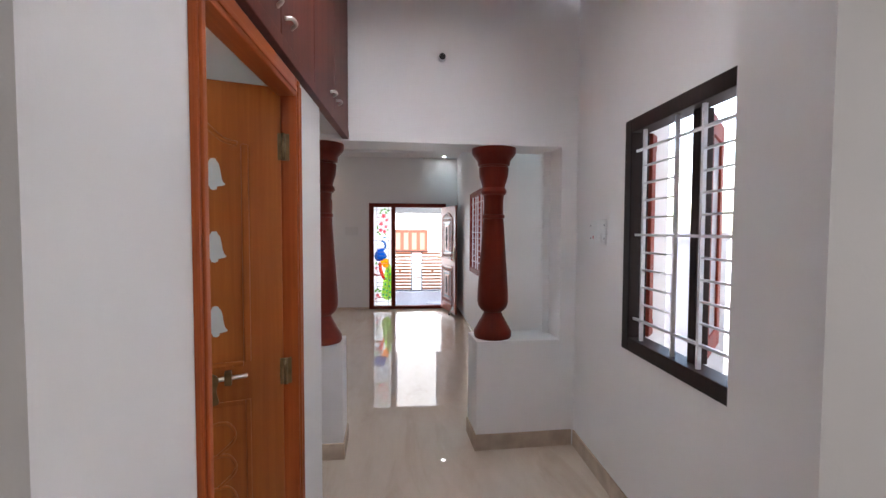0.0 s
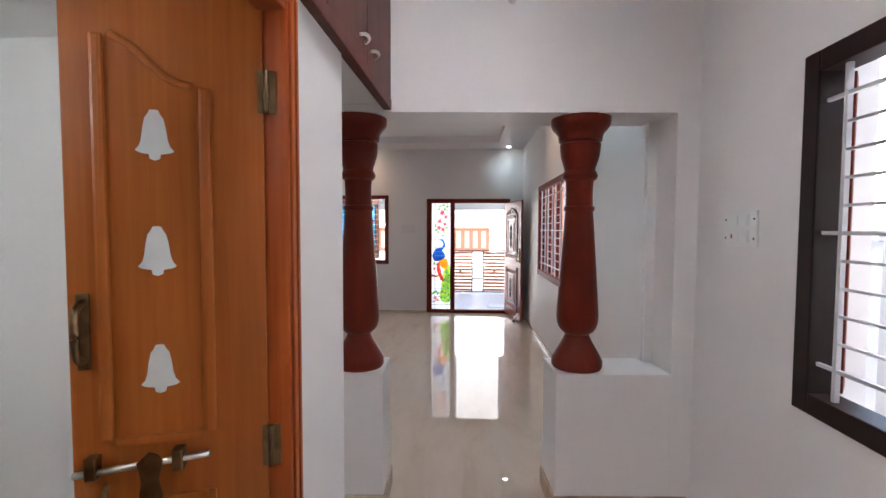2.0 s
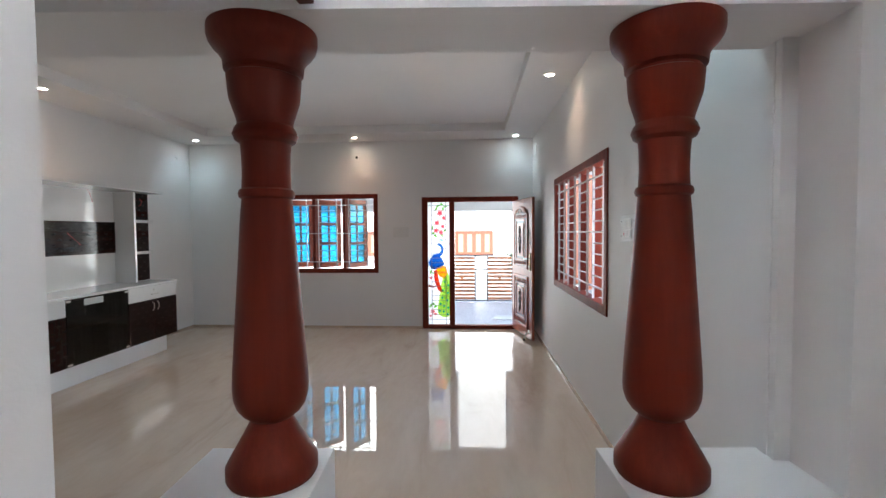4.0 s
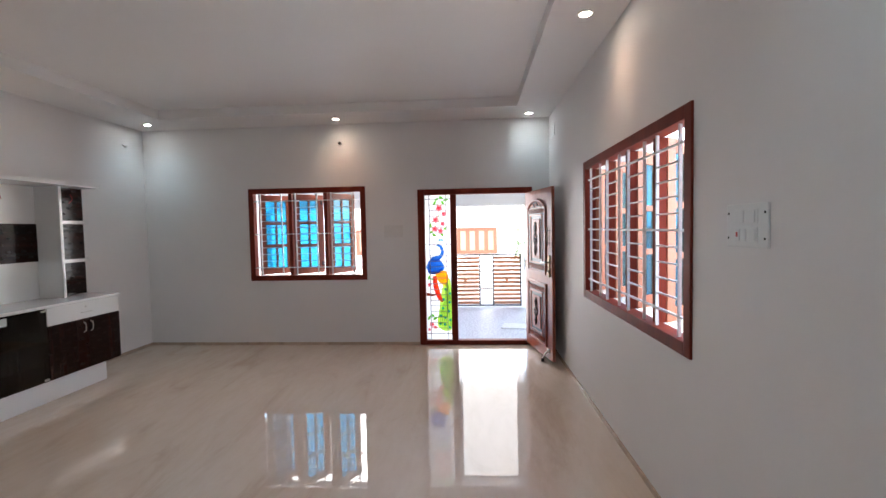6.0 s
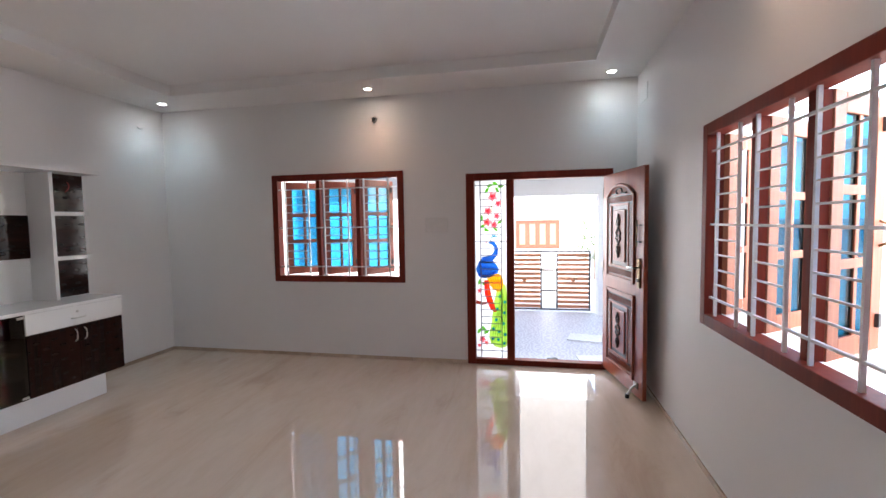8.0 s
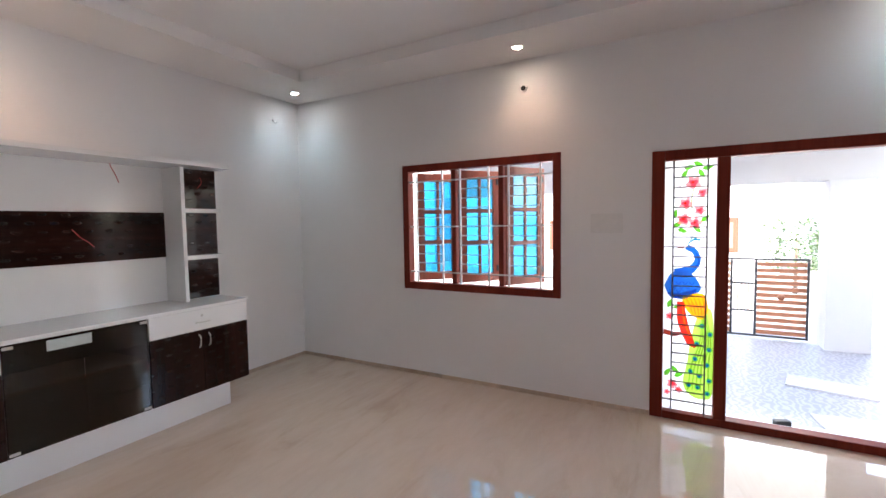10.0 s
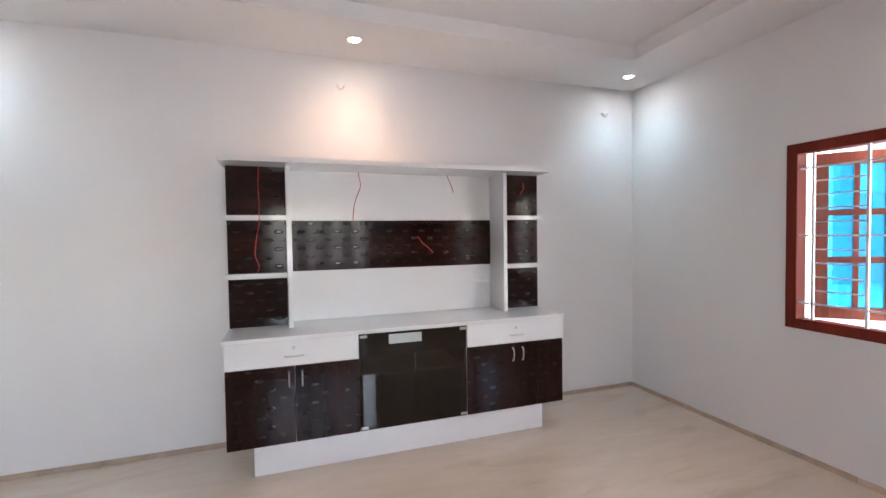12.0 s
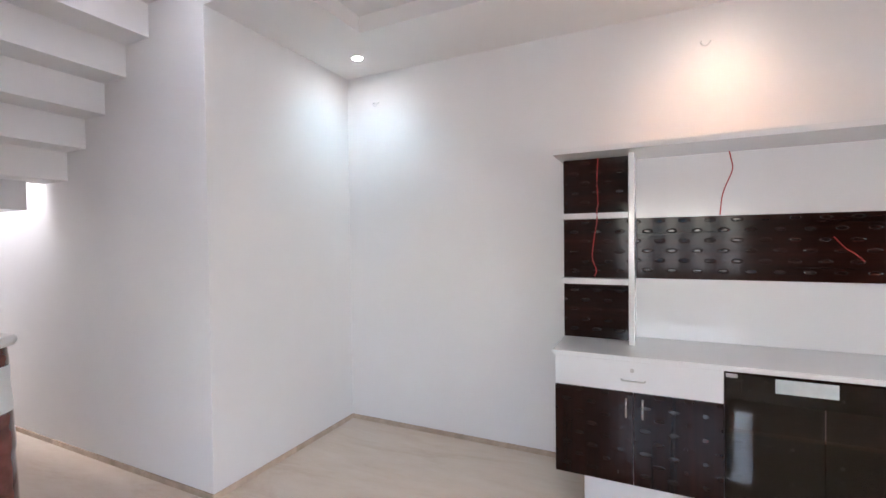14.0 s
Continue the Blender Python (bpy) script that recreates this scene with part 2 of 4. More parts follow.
def eyelet_laminate(name, axis="Y", ground=0.11, relief=0.7):
    """Glossy dark laminate with an embossed repeat of small ovals."""
    m = wood(name, (0.004, 0.002, 0.0018), (0.034, 0.010, 0.007), axis, ground, 14.0, 0.0, 0.5, 0.4)
    nt = m.node_tree
    b = nt.nodes["Principled BSDF"]
    tc = nt.nodes.new("ShaderNodeTexCoord")
    sp = nt.nodes.new("ShaderNodeSeparateXYZ")
    nt.links.new(tc.outputs["Object"], sp.inputs[0])

    def op(kind, a, v):
        n = nt.nodes.new("ShaderNodeMath")
        n.operation = kind
        nt.links.new(a, n.inputs[0])
        if isinstance(v, (int, float)):
            n.inputs[1].default_value = v
        else:
            nt.links.new(v, n.inputs[1])
        return n.outputs[0]

    def cell(a, pitch, shift):
        return op("SUBTRACT", op("FRACT", op("ADD", op("MULTIPLY", a, 1 / pitch), shift), 0), 0.5)

    heights = []
    for shift in (0.0, 0.5):
        u = op("MULTIPLY", cell(sp.outputs["Y"], 0.138, shift), 4.0)
        v = op("MULTIPLY", cell(sp.outputs["Z"], 0.125, shift), 8.5)
        r = op("ADD", op("MULTIPLY", u, u), op("MULTIPLY", v, v))
        mr = nt.nodes.new("ShaderNodeMapRange")
        mr.interpolation_type = "SMOOTHSTEP"
        mr.inputs["From Min"].default_value, mr.inputs["From Max"].default_value = 0.25, 1.0
        mr.inputs["To Min"].default_value, mr.inputs["To Max"].default_value = 1.0, 0.0
        nt.links.new(r, mr.inputs[0])
        heights.append(mr.outputs[0])
    eyes = op("MAXIMUM", heights[0], heights[1])
    gloss = nt.nodes.new("ShaderNodeMapRange")
    gloss.inputs["To Min"].default_value, gloss.inputs["To Max"].default_value = ground, 0.04
    nt.links.new(eyes, gloss.inputs[0])
    nt.links.new(gloss.outputs[0], b.inputs["Roughness"])
    sheen = nt.nodes.new("ShaderNodeMapRange")
    sheen.inputs["To Min"].default_value, sheen.inputs["To Max"].default_value = 0.20, 0.32
    nt.links.new(eyes, sheen.inputs[0])
    nt.links.new(sheen.outputs[0], b.inputs["Specular IOR Level"])
    bump(nt, b, eyes, relief, 0.004)
    return m


M_EYE = eyelet_laminate("embossed_dark_laminate")
M_LAM_V = eyelet_laminate("dark_cabinet_laminate", "Z", 0.15, 0.10)


# ---- mesh helpers ----
def box(bm, x0, y0, z0, x1, y1, z1, bevel=0.0):
    vs = [bm.verts.new(p) for p in ((x0, y0, z0), (x1, y0, z0), (x1, y1, z0), (x0, y1, z0), (x0, y0, z1), (x1, y0, z1), (x1, y1, z1), (x0, y1, z1))]
    fs = [bm.faces.new([vs[i] for i in q]) for q in ((3, 2, 1, 0), (4, 5, 6, 7), (0, 1, 5, 4), (1, 2, 6, 5), (2, 3, 7, 6), (3, 0, 4, 7))]
    if bevel:
        edges = list({e for f in fs for e in f.edges})
        bmesh.ops.bevel(bm, geom=edges, offset=bevel, segments=2, affect="EDGES", profile=0.6)
    return bm


def a_box(*dims, bevel=0.0):
    return box(bmesh.new(), *dims, bevel=bevel)


def boxes(*many, bevel=0.0):
    bm = bmesh.new()
    for d in many:
        box(bm, *d, bevel=bevel)
    return bm


def lathe(profile, n=32, bm=None, at=(0, 0, 0), cap=True):
    """A turned shape round z from (radius, height) pairs, bottom to top."""
    bm = bm or bmesh.new()
    rings = []
    for r, z in profile:
        rings.append([bm.verts.new((at[0] + r * math.cos(2 * math.pi * i / n), at[1] + r * math.sin(2 * math.pi * i / n), at[2] + z)) for i in range(n)])
    for a, b in zip(rings, rings[1:]):
        for i in range(n):
            bm.faces.new((a[i], a[(i + 1) % n], b[(i + 1) % n], b[i])).smooth = True
    if cap:
        bm.faces.new(rings[0][::-1]), bm.faces.new(rings[-1])
    return bm


def rod(bm, a, b, r, n=8):
    """A round bar from a to b."""
    a, b = Vector(a), Vector(b)
    turn = (b - a).to_track_quat("Z", "Y").to_matrix()
    rings = [[bm.verts.new(p + turn @ Vector((r * math.cos(2 * math.pi * i / n), r * math.sin(2 * math.pi * i / n), 0))) for i in range(n)] for p in (a, b)]
    for i in range(n):
        bm.faces.new((rings[0][i], rings[0][(i + 1) % n], rings[1][(i + 1) % n], rings[1][i])).smooth = True
    bm.faces.new(rings[0][::-1]), bm.faces.new(rings[1])
    return bm


def tube(points, r, n=6, bm=None):
    """A bent bar through points, with smooth joints."""
    bm = bm or bmesh.new()
    pts = [Vector(p) for p in points]
    rings = []
    for i, p in enumerate(pts):
        way = (pts[min(i + 1, len(pts) - 1)] - pts[max(i - 1, 0)]).normalized()
        turn = way.to_track_quat("Z", "Y").to_matrix()
        rings.append([bm.verts.new(p + turn @ Vector((r * math.cos(2 * math.pi * k / n), r * math.sin(2 * math.pi * k / n), 0))) for k in range(n)])
    for a, b in zip(rings, rings[1:]):
        for k in range(n):
            bm.faces.new((a[k], a[(k + 1) % n], b[(k + 1) % n], b[k])).smooth = True
    bm.faces.new(rings[0][::-1]), bm.faces.new(rings[-1])
    return bm


def curve_points(points, steps=8):
    """A smooth line through the points (Catmull-Rom)."""
    p = [Vector(q) for q in points]
    p = [p[0] * 2 - p[1], *p, p[-1] * 2 - p[-2]]
    out = []
    for a, b, c, d in zip(p, p[1:], p[2:], p[3:]):
        for i in range(steps):
            t = i / steps
            out.append(0.5 * (2 * b + (c - a) * t + (2 * a - 5 * b + 4 * c - d) * t * t + (3 * b - a - 3 * c + d) * t ** 3))
    return out + [p[-2]]


def plate(outline, y0, y1, bm=None):
    """A flat shape in the x-z plane, with thickness along y."""
    bm = bm or bmesh.new()
    front = [bm.verts.new((x, y0, z)) for x, z in outline]
    back = [bm.verts.new((x, y1, z)) for x, z in outline]
    bm.faces.new(front), bm.faces.new(back[::-1])
    n = len(outline)
    for i in range(n):
        bm.faces.new((front[(i + 1) % n], front[i], back[i], back[(i + 1) % n]))
    return bm


def disc_outline(cx, cz, rx, rz, n=20):
    return [(cx + rx * math.cos(2 * math.pi * i / n), cz + rz * math.sin(2 * math.pi * i / n)) for i in range(n)]


def mesh_of(name, bm, material):
    bmesh.ops.recalc_face_normals(bm, faces=bm.faces)
    me = bpy.data.meshes.new(name)
    bm.to_mesh(me)
    bm.free()
    me.materials.append(material)
    return me


def part(name, bm, material, parent=None, label=""):
    ob = new(name, mesh_of(name, bm, material))
    if parent:
        ob.parent = parent
    if label:
        ob["label"] = label
    return ob


def thing(name, at, label, category, group="", kind="", turn=0):
    ob = new(name)
    ob.empty_display_size = 0.1
    ob.matrix_basis = pose(*at, 0, 0, turn)
    return tagged(ob, label, category, group, kind)


def structure(name, bm, material, label, category):
    return tagged(part(name, bm, material), label, category, "", "structure")


def wall_cells(bm, axis, a0, a1, d0, d1, z0, z1, openings):
    """A wall along x or y from a0 to a1, d0 to d1 thick, with openings (a0, a1, z0, z1) cut through."""
    cuts = sorted({a0, a1, *[v for o in openings for v in o[:2]]})
    for p, q in zip(cuts, cuts[1:]):
        spans = sorted((o[2], o[3]) for o in openings if o[0] <= p and o[1] >= q)
        z = z0
        for lo, hi in [*spans, (z1, z1)]:
            if lo > z + 1e-4:
                dims = (p, d0, z, q, d1, lo) if axis == "x" else (d0, p, z, d1, q, lo)
                box(bm, *dims)
            z = hi
    return bm


def wall(name, axis, a0, a1, d0, d1, z0, z1, openings=(), label="white painted plaster wall", material=None):
    return structure(name, wall_cells(bmesh.new(), axis, a0, a1, d0, d1, z0, z1, openings), material or M_WALL, label, "wall")


# ---- structure ----
# the dining side of the house stands slightly askew to the living room
DINE = pose(-0.2313, -0.0841, 0, 0, 0, -1.287) @ Matrix.Scale(1.0201, 4)


def askew(*obs):
    for ob in obs:
        ob.matrix_basis = DINE @ ob.matrix_basis


TOP = 3.30
FZ = -0.025
W1 = (-2.697, -1.077, 0.866, 2.125)
DOOR = (-0.373, 1.14, -0.02, 2.062)
W2 = (1.651, 3.611, 0.889, 2.107)
KW = (2.50, 3.552, 0.872, 2.079)
PD = (2.198, 3.022, -0.02, 2.075)
structure("floor", a_box(-4.405, -2.0, -0.25, 3.2, 10.13, FZ), M_FLOOR, "polished cream marble-look vitrified tile floor", "floor")
wall("wall_north", "x", -4.405, 1.635, 9.9, 10.13, FZ, TOP, (W1, DOOR))
wall("wall_west", "y", 4.09, 9.9, -4.405, -4.175, FZ, TOP)
EAST = pose(1.392, 4.53, 0, 0, 0, 0.3)
wall("wall_east", "y", -0.05, 5.45, 0.0, 0.23, FZ, TOP, (W2,)).matrix_basis = EAST
wedge = bmesh.new()
tri = [(1.396, 4.45), (1.56, 4.45), (1.445, 4.540), (1.388, 5.25)]
lo, hi = [wedge.verts.new((x, y, FZ)) for x, y in tri], [wedge.verts.new((x, y, TOP)) for x, y in tri]
wedge.faces.new(lo[::-1]), wedge.faces.new(hi)
for i in range(4):
    wedge.faces.new((lo[i], lo[(i + 1) % 4], hi[(i + 1) % 4], hi[i]))
structure("wall_east_return", wedge, M_WALL, "white plastered wall return beside the beam", "wall")
wall("wall_stair_end", "x", -4.175, -2.80, 4.09, 4.32, FZ, TOP)
wall("wall_stair_side", "y", 0.0, 4.09, -3.03, -2.80, FZ, 4.6)
askew(wall("wall_dining_east", "y", 1.68, 4.53, 1.675, 1.905, FZ, TOP, (KW,)))
BEAM = pose(0, 4.155, 0, 0, 0, 4.29)
beam = bmesh.new()
box(beam, -1.40, 0.0, 2.082, 1.80, 0.30, TOP)
box(beam, 1.565, 0.0, FZ / 1.02, 1.80, 0.30, 2.082)
structure("beam_wall", beam, M_WALL, "white plastered beam and jamb between dining and living room", "wall").matrix_basis = DINE @ BEAM
structure("pedestal_wall_1", a_box(0.969, 0.0, FZ / 1.02, 1.565, 0.30, 0.735, bevel=0.004), M_WALL, "low white plastered pedestal wall under a wooden pillar", "pedestal").matrix_basis = DINE @ BEAM
structure("pedestal_wall_2", a_box(-0.36, 0.0, FZ / 1.02, 0.066, 0.30, 0.735, bevel=0.004), M_WALL, "low white plastered pedestal wall under a wooden pillar", "pedestal").matrix_basis = DINE @ BEAM
askew(wall("wall_pooja_east", "y", 1.80, 3.43, -0.04, 0.084, FZ, 2.12, (PD,)))
askew(wall("wall_pooja_north", "x", -1.58, -0.04, 3.31, 3.43, FZ, TOP))
askew(wall("wall_pooja_south", "x", -1.58, -0.04, 1.80, 1.92, FZ, TOP))
askew(wall("wall_pooja_west", "y", 0.0, 3.43, -1.70, -1.58, FZ, TOP))
askew(structure("loft_slab", boxes((-1.58, 1.80, 2.122, 0.09, 4.20, 2.20)), M_CEIL, "white plastered underside of the loft", "ceiling"))
pier = bmesh.new()
box(pier, 0.98, 1.68, FZ / 1.02, 1.675, 1.82, TOP)
askew(structure("wall_kitchen_opening", pier, M_WALL, "white plastered pier and header of an opening", "wall"))
# unseen room behind the start; its east opening is added to let in light
askew(wall("wall_kitchen_south", "x", -2.0, 3.2, -2.0, -1.8, FZ, TOP))
askew(wall("wall_kitchen_east", "y", -1.8, 1.68, 3.0, 3.2, FZ, TOP, ((-1.1, 0.45, 1.05, 2.1),)))
askew(wall("wall_kitchen_north", "x", 1.675, 3.0, 1.56, 1.68, FZ, TOP))
askew(wall("wall_kitchen_west", "y", -1.8, 0.0, -2.0, -1.87, FZ, TOP))
# a frosted skylight is added in the unseen dining ceiling to brighten the room
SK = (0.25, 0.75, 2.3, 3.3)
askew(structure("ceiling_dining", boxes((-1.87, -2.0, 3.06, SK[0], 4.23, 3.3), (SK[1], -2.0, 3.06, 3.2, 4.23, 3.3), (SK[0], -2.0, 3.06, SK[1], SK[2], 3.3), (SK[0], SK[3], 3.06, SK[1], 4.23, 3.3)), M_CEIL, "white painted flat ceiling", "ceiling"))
askew(structure("skylight", a_box(SK[0], SK[2], 3.28, SK[1], SK[3], 3.29), M_FROST, "frosted glass pane added in the unseen dining ceiling for fill light", "skylight"))
# living room ceiling: dropped border round a raised middle
T = (-3.51, 0.89, 4.93, 9.32)
ceil = bmesh.new()
box(ceil, -4.175, 4.32, 3.065, -2.80, 9.9, TOP)
box(ceil, -2.80, 4.53, 3.065, 1.56, 9.9, TOP)
structure("ceiling_living", ceil, M_CEIL, "white painted raised ceiling centre", "ceiling")
border = bmesh.new()
box(border, -4.175, T[3], 2.955, 1.56, 9.9, 3.065)
box(border, T[1], 4.53, 2.955, 1.56, T[3], 3.065)
box(border, -4.175, 4.53, 2.955, T[0], T[3], 3.065)
box(border, T[0], 4.53, 2.955, T[1], T[2], 3.065)
box(border, -4.175, 4.32, 2.955, -2.80, 4.53, 3.065)
structure("ceiling_border", border, M_CEIL, "white dropped gypsum ceiling border", "ceiling")
# unseen stair shaft added against stray light, with a roof gap lighting the stairs
structure("ceiling_stair", boxes((-3.03, -0.2, 4.6, -1.75, 0.4, 4.7), (-3.03, 3.2, 4.6, -1.75, 6.0, 4.7), (-1.87, 0.0, TOP, -1.75, 4.53, 4.6), (-3.03, 4.53, TOP, -1.75, 4.65, 4.6), (-3.03, -0.2, 2.3, -1.87, 0.0, 4.6), (-3.03, -0.2, 0.0, -1.87, 0.0, 2.3)), M_CEIL, "white plastered stair shaft, its unseen roof added with a gap for light", "ceiling")


def skirting(name, *runs):
    """Skirting tiles about 0.6 m long, butted along each run."""
    sk = tagged(new(name), "beige tile skirting along the wall foot", "skirting", "", "structure")
    for x0, y0, z0, x1, y1, z1 in runs:
        along_x = x1 - x0 > y1 - y0
        lo, hi = (x0, x1) if along_x else (y0, y1)
        n = max(1, round((hi - lo) / 0.6))
        for i in range(n):
            p, q = lo + (hi - lo) * i / n + 0.0008, lo + (hi - lo) * (i + 1) / n - 0.0008
            dims = (p, y0, z0, q, y1, z1) if along_x else (x0, p, z0, x1, q, z1)
            part("skirting_tile", a_box(*dims, bevel=0.0015), M_SKIRT, sk)
    return sk


K, H, HL = 0.012, 0.085, 0.012
skirting("baseboard_1", (-4.163, 9.9 - K, FZ, -0.373, 9.9, HL), (1.14, 9.9 - K, FZ, 1.36, 9.9, HL))
skirting("baseboard_2", (-4.175, 4.32, FZ, -4.175 + K, 6.36, HL), (-4.175, 8.53, FZ, -4.175 + K, 9.9, HL))
skirting("baseboard_3", (-K, 0.75, FZ, 0, 5.36, HL)).matrix_basis = EAST
skirting("baseboard_4", (-4.163, 4.32, FZ, -2.788, 4.332, HL), (-2.80, 0.0, FZ, -2.788, 4.32, HL))
askew(skirting("baseboard_5", (1.663, 1.82, FZ, 1.675, 4.27, H)))
skirting("baseboard_7", (0.957, -K, FZ, 1.66, 0.0, H), (0.957, 0.0, FZ, 0.969, 0.30, H)).matrix_basis = DINE @ BEAM
askew(skirting("baseboard_8", (0.084, PD[1], FZ, 0.096, 3.43, H)))
skirting("baseboard_6", (0.066, 0.0, FZ, 0.078, 0.30, H), (-0.36, -K, FZ, 0.078, 0.0, H)).matrix_basis = DINE @ BEAM


# ---- stairs seen from below ----
stair = thing("staircase", (-2.80, 1.23, 0), "white plastered concrete staircase with a stepped underside", "stairs", kind="structure")
RUN, RISE = 0.255, 0.213
part("landing", a_box(0.144, 0.0, 1.80, 1.04, 1.29, 2.10, bevel=0.003), M_WALL, stair)
for i in range(7):
    y, z = 1.55 + RUN * i, 2.014 + RISE * i
    part("step", a_box(0.002, y - RUN - 0.10, z, 1.04, y, z + RISE + 0.12, bevel=0.003), M_WALL, stair)


# ---- windows ----
def shutter(parent, hinge, w, h, angle, frame_mat, glass_mat, cols, rows):
    """A wooden casement on a hinge at its near edge, opened outward by angle."""
    bm = bmesh.new()
    s, d = 0.085, 0.034
    box(bm, 0, 0, 0, s, d, h, bevel=0.004), box(bm, w - s, 0, 0, w, d, h, bevel=0.004)
    box(bm, s, 0, 0, w - s, d, s, bevel=0.004), box(bm, s, 0, h - s, w - s, d, h, bevel=0.004)
    gw, gh = (w - 2 * s), (h - 2 * s)
    for r in range(1, rows):
        z = s + gh * r / rows
        box(bm, s, 0.004, z - 0.02, w - s, d - 0.004, z + 0.02, bevel=0.003)
    for r in range(rows):
        for c in range(1, cols):
            x = s + gw * c / cols
            z0, z1 = s + gh * r / rows + (0.02 if r else 0), s + gh * (r + 1) / rows - (0.02 if r < rows - 1 else 0)
            box(bm, x - 0.014, 0.004, z0, x + 0.014, d - 0.004, z1, bevel=0.003)
    sh = part("shutter", bm, frame_mat, parent, "orange-brown wooden casement opened outward")
    sh.matrix_basis = pose(*hinge, 0, 0, angle)
    for r in range(rows):
        for c in range(cols):
            x0, x1 = s + gw * c / cols + (0.014 if c else 0), s + gw * (c + 1) / cols - (0.014 if c < cols - 1 else 0)
            z0, z1 = s + gh * r / rows + (0.02 if r else 0), s + gh * (r + 1) / rows - (0.02 if r < rows - 1 else 0)
            g = part("glass_pane", a_box(x0, 0.012, z0, x1, 0.017, z1), glass_mat, sh, "blue film-covered glass" if rows > 1 else "milky clear glass")
            g.visible_shadow = False
    if rows == 1:
        return sh
    hd = tube(curve_points([(w - 0.035, 0.0, h * 0.42), (w - 0.035, -0.03, h * 0.44), (w - 0.035, -0.03, h * 0.50), (w - 0.035, 0.0, h * 0.52)], 4), 0.006)
    part("handle", hd, M_BRASS, sh, "antique brass pull handle")
    for z in (0.10, h - 0.14):
        part("bolt", a_box(w - 0.05, -0.016, z, w - 0.025, 0.0, z + 0.06, bevel=0.003), M_BLACK, sh, "dark metal tower bolt")
    return sh


def window(name, m, w, h, angles, frame_mat, sash_mat, glass_mat, label, fw=0.07, cols=2, rows=3, gap=0.03):
    """A barred casement window: local x to the right seen from inside, y outward, z up from the sill."""
    win = new(name)
    win.matrix_basis = m
    panes = len(angles)
    tagged(win, label, "window", "", "structure")
    d0, d1 = -0.012, 0.085
    bev = 0.005
    part("window_frame", a_box(0, d0, 0, fw, d1, h, bevel=bev), frame_mat, win)
    part("window_frame", a_box(w - fw, d0, 0, w, d1, h, bevel=bev), frame_mat, win)
    part("window_frame", a_box(fw, d0, h - fw, w - fw, d1, h, bevel=bev), frame_mat, win)
    part("window_frame", a_box(fw, d0, 0, w - fw, d1, fw, bevel=bev), frame_mat, win)
    pw = (w - 2 * fw) / panes
    for i in range(1, panes):
        part("mullion", a_box(fw + pw * i - 0.024, 0.036, fw, fw + pw * i + 0.024, d1 + 0.012, h - fw, bevel=0.004), frame_mat, win)
    # grill: three long bars, and a ladder of short rungs in each pane
    zs = [0.178, 0.636, 1.088]
    zs = [z * h / 1.259 for z in zs]
    for z in zs:
        part("grill_bar", a_box(fw, 0.014, z - 0.006, w - fw, 0.026, z + 0.006), M_GRILL, win)
    for i in range(panes):
        xa, xb = fw + pw * (i + 0.17), fw + pw * (i + 0.77)
        for x in (xa, xb):
            part("grill_upright", a_box(x - 0.007, 0.012, fw, x + 0.007, 0.028, h - fw), M_GRILL, win)
        for lo, hi in zip(zs, zs[1:]):
            for k in range(1, 5):
                z = lo + (hi - lo) * k / 5
                part("grill_rung", a_box(xa + 0.007, 0.015, z - 0.0045, xb - 0.007, 0.025, z + 0.0045), M_GRILL, win)
    for i in range(panes):
        shutter(win, (fw + pw * i + gap, d1 + 0.016, fw), pw - 0.03, h - 2 * fw, angles[i], sash_mat, glass_mat, cols, rows)
    return win


window("window_1", pose(W1[0], 9.9, W1[2]), W1[1] - W1[0], W1[3] - W1[2], (46, 51, 57), M_FRAME, M_SASH_BACKLIT, M_BLUE, "dark red wooden window with white bars and open blue-glazed casements")
window("window_2", EAST @ pose(0, W2[1], W2[2], 0, 0, -90), W2[1] - W2[0], W2[3] - W2[2], (128, 127, 126, 127), M_FRAME, M_SASH, M_BLUE_DIMMED, "wide dark red wooden window with white bars and open casements")
window("window_3", DINE @ pose(1.675, KW[1], KW[2], 0, 0, -90), KW[1] - KW[0], KW[3] - KW[2], (140, 138), M_BLACKFRAME, M_FRAME, M_CLEAR, "near-black wooden window with white bars and folded-back casements", cols=1, rows=1, gap=0.004)

# ---- main doorway: frame, painted sidelight, carved leaf ----
door = thing("door_1", (0, 9.9, 0), "dark red wooden main door frame with a coloured glass sidelight", "door frame", kind="structure")
fd0, fd1 = -0.012, 0.09
for d in ((-0.373, -0.283, FZ, 2.062), (1.06, 1.14, FZ, 2.062), (0.06, 0.142, 0.035, 1.985)):
    part("jamb", a_box(d[0], fd0, d[2], d[1], fd1, d[3], bevel=0.006), M_FRAME, door)
part("head", a_box(-0.283, fd0, 1.985, 1.06, fd1, 2.062, bevel=0.006), M_FRAME, door)
part("threshold", a_box(-0.283, fd0, FZ, 1.06, fd1, 0.035, bevel=0.006), M_FRAME, door)
gx0, gx1, gz0, gz1 = -0.283, 0.06, 0.035, 1.985
pane = part("sidelight_pane", a_box(gx0, 0.05, gz0, gx1, 0.056, gz1), M_CLEAR, door, "milky white glass with painted flowers")
pane.visible_shadow = False
BAR_DARK = plain("grey_grill_paint", (0.13, 0.13, 0.14), 0.5)
for x in (-0.222, 0.003):
    part("grill_upright", a_box(x - 0.006, 0.02, gz0, x + 0.006, 0.03, gz1), BAR_DARK, door)
for z in (1.932, 1.325, 0.12):
    part("grill_bar", a_box(gx0, 0.021, z - 0.005, gx1, 0.029, z + 0.005), BAR_DARK, door)
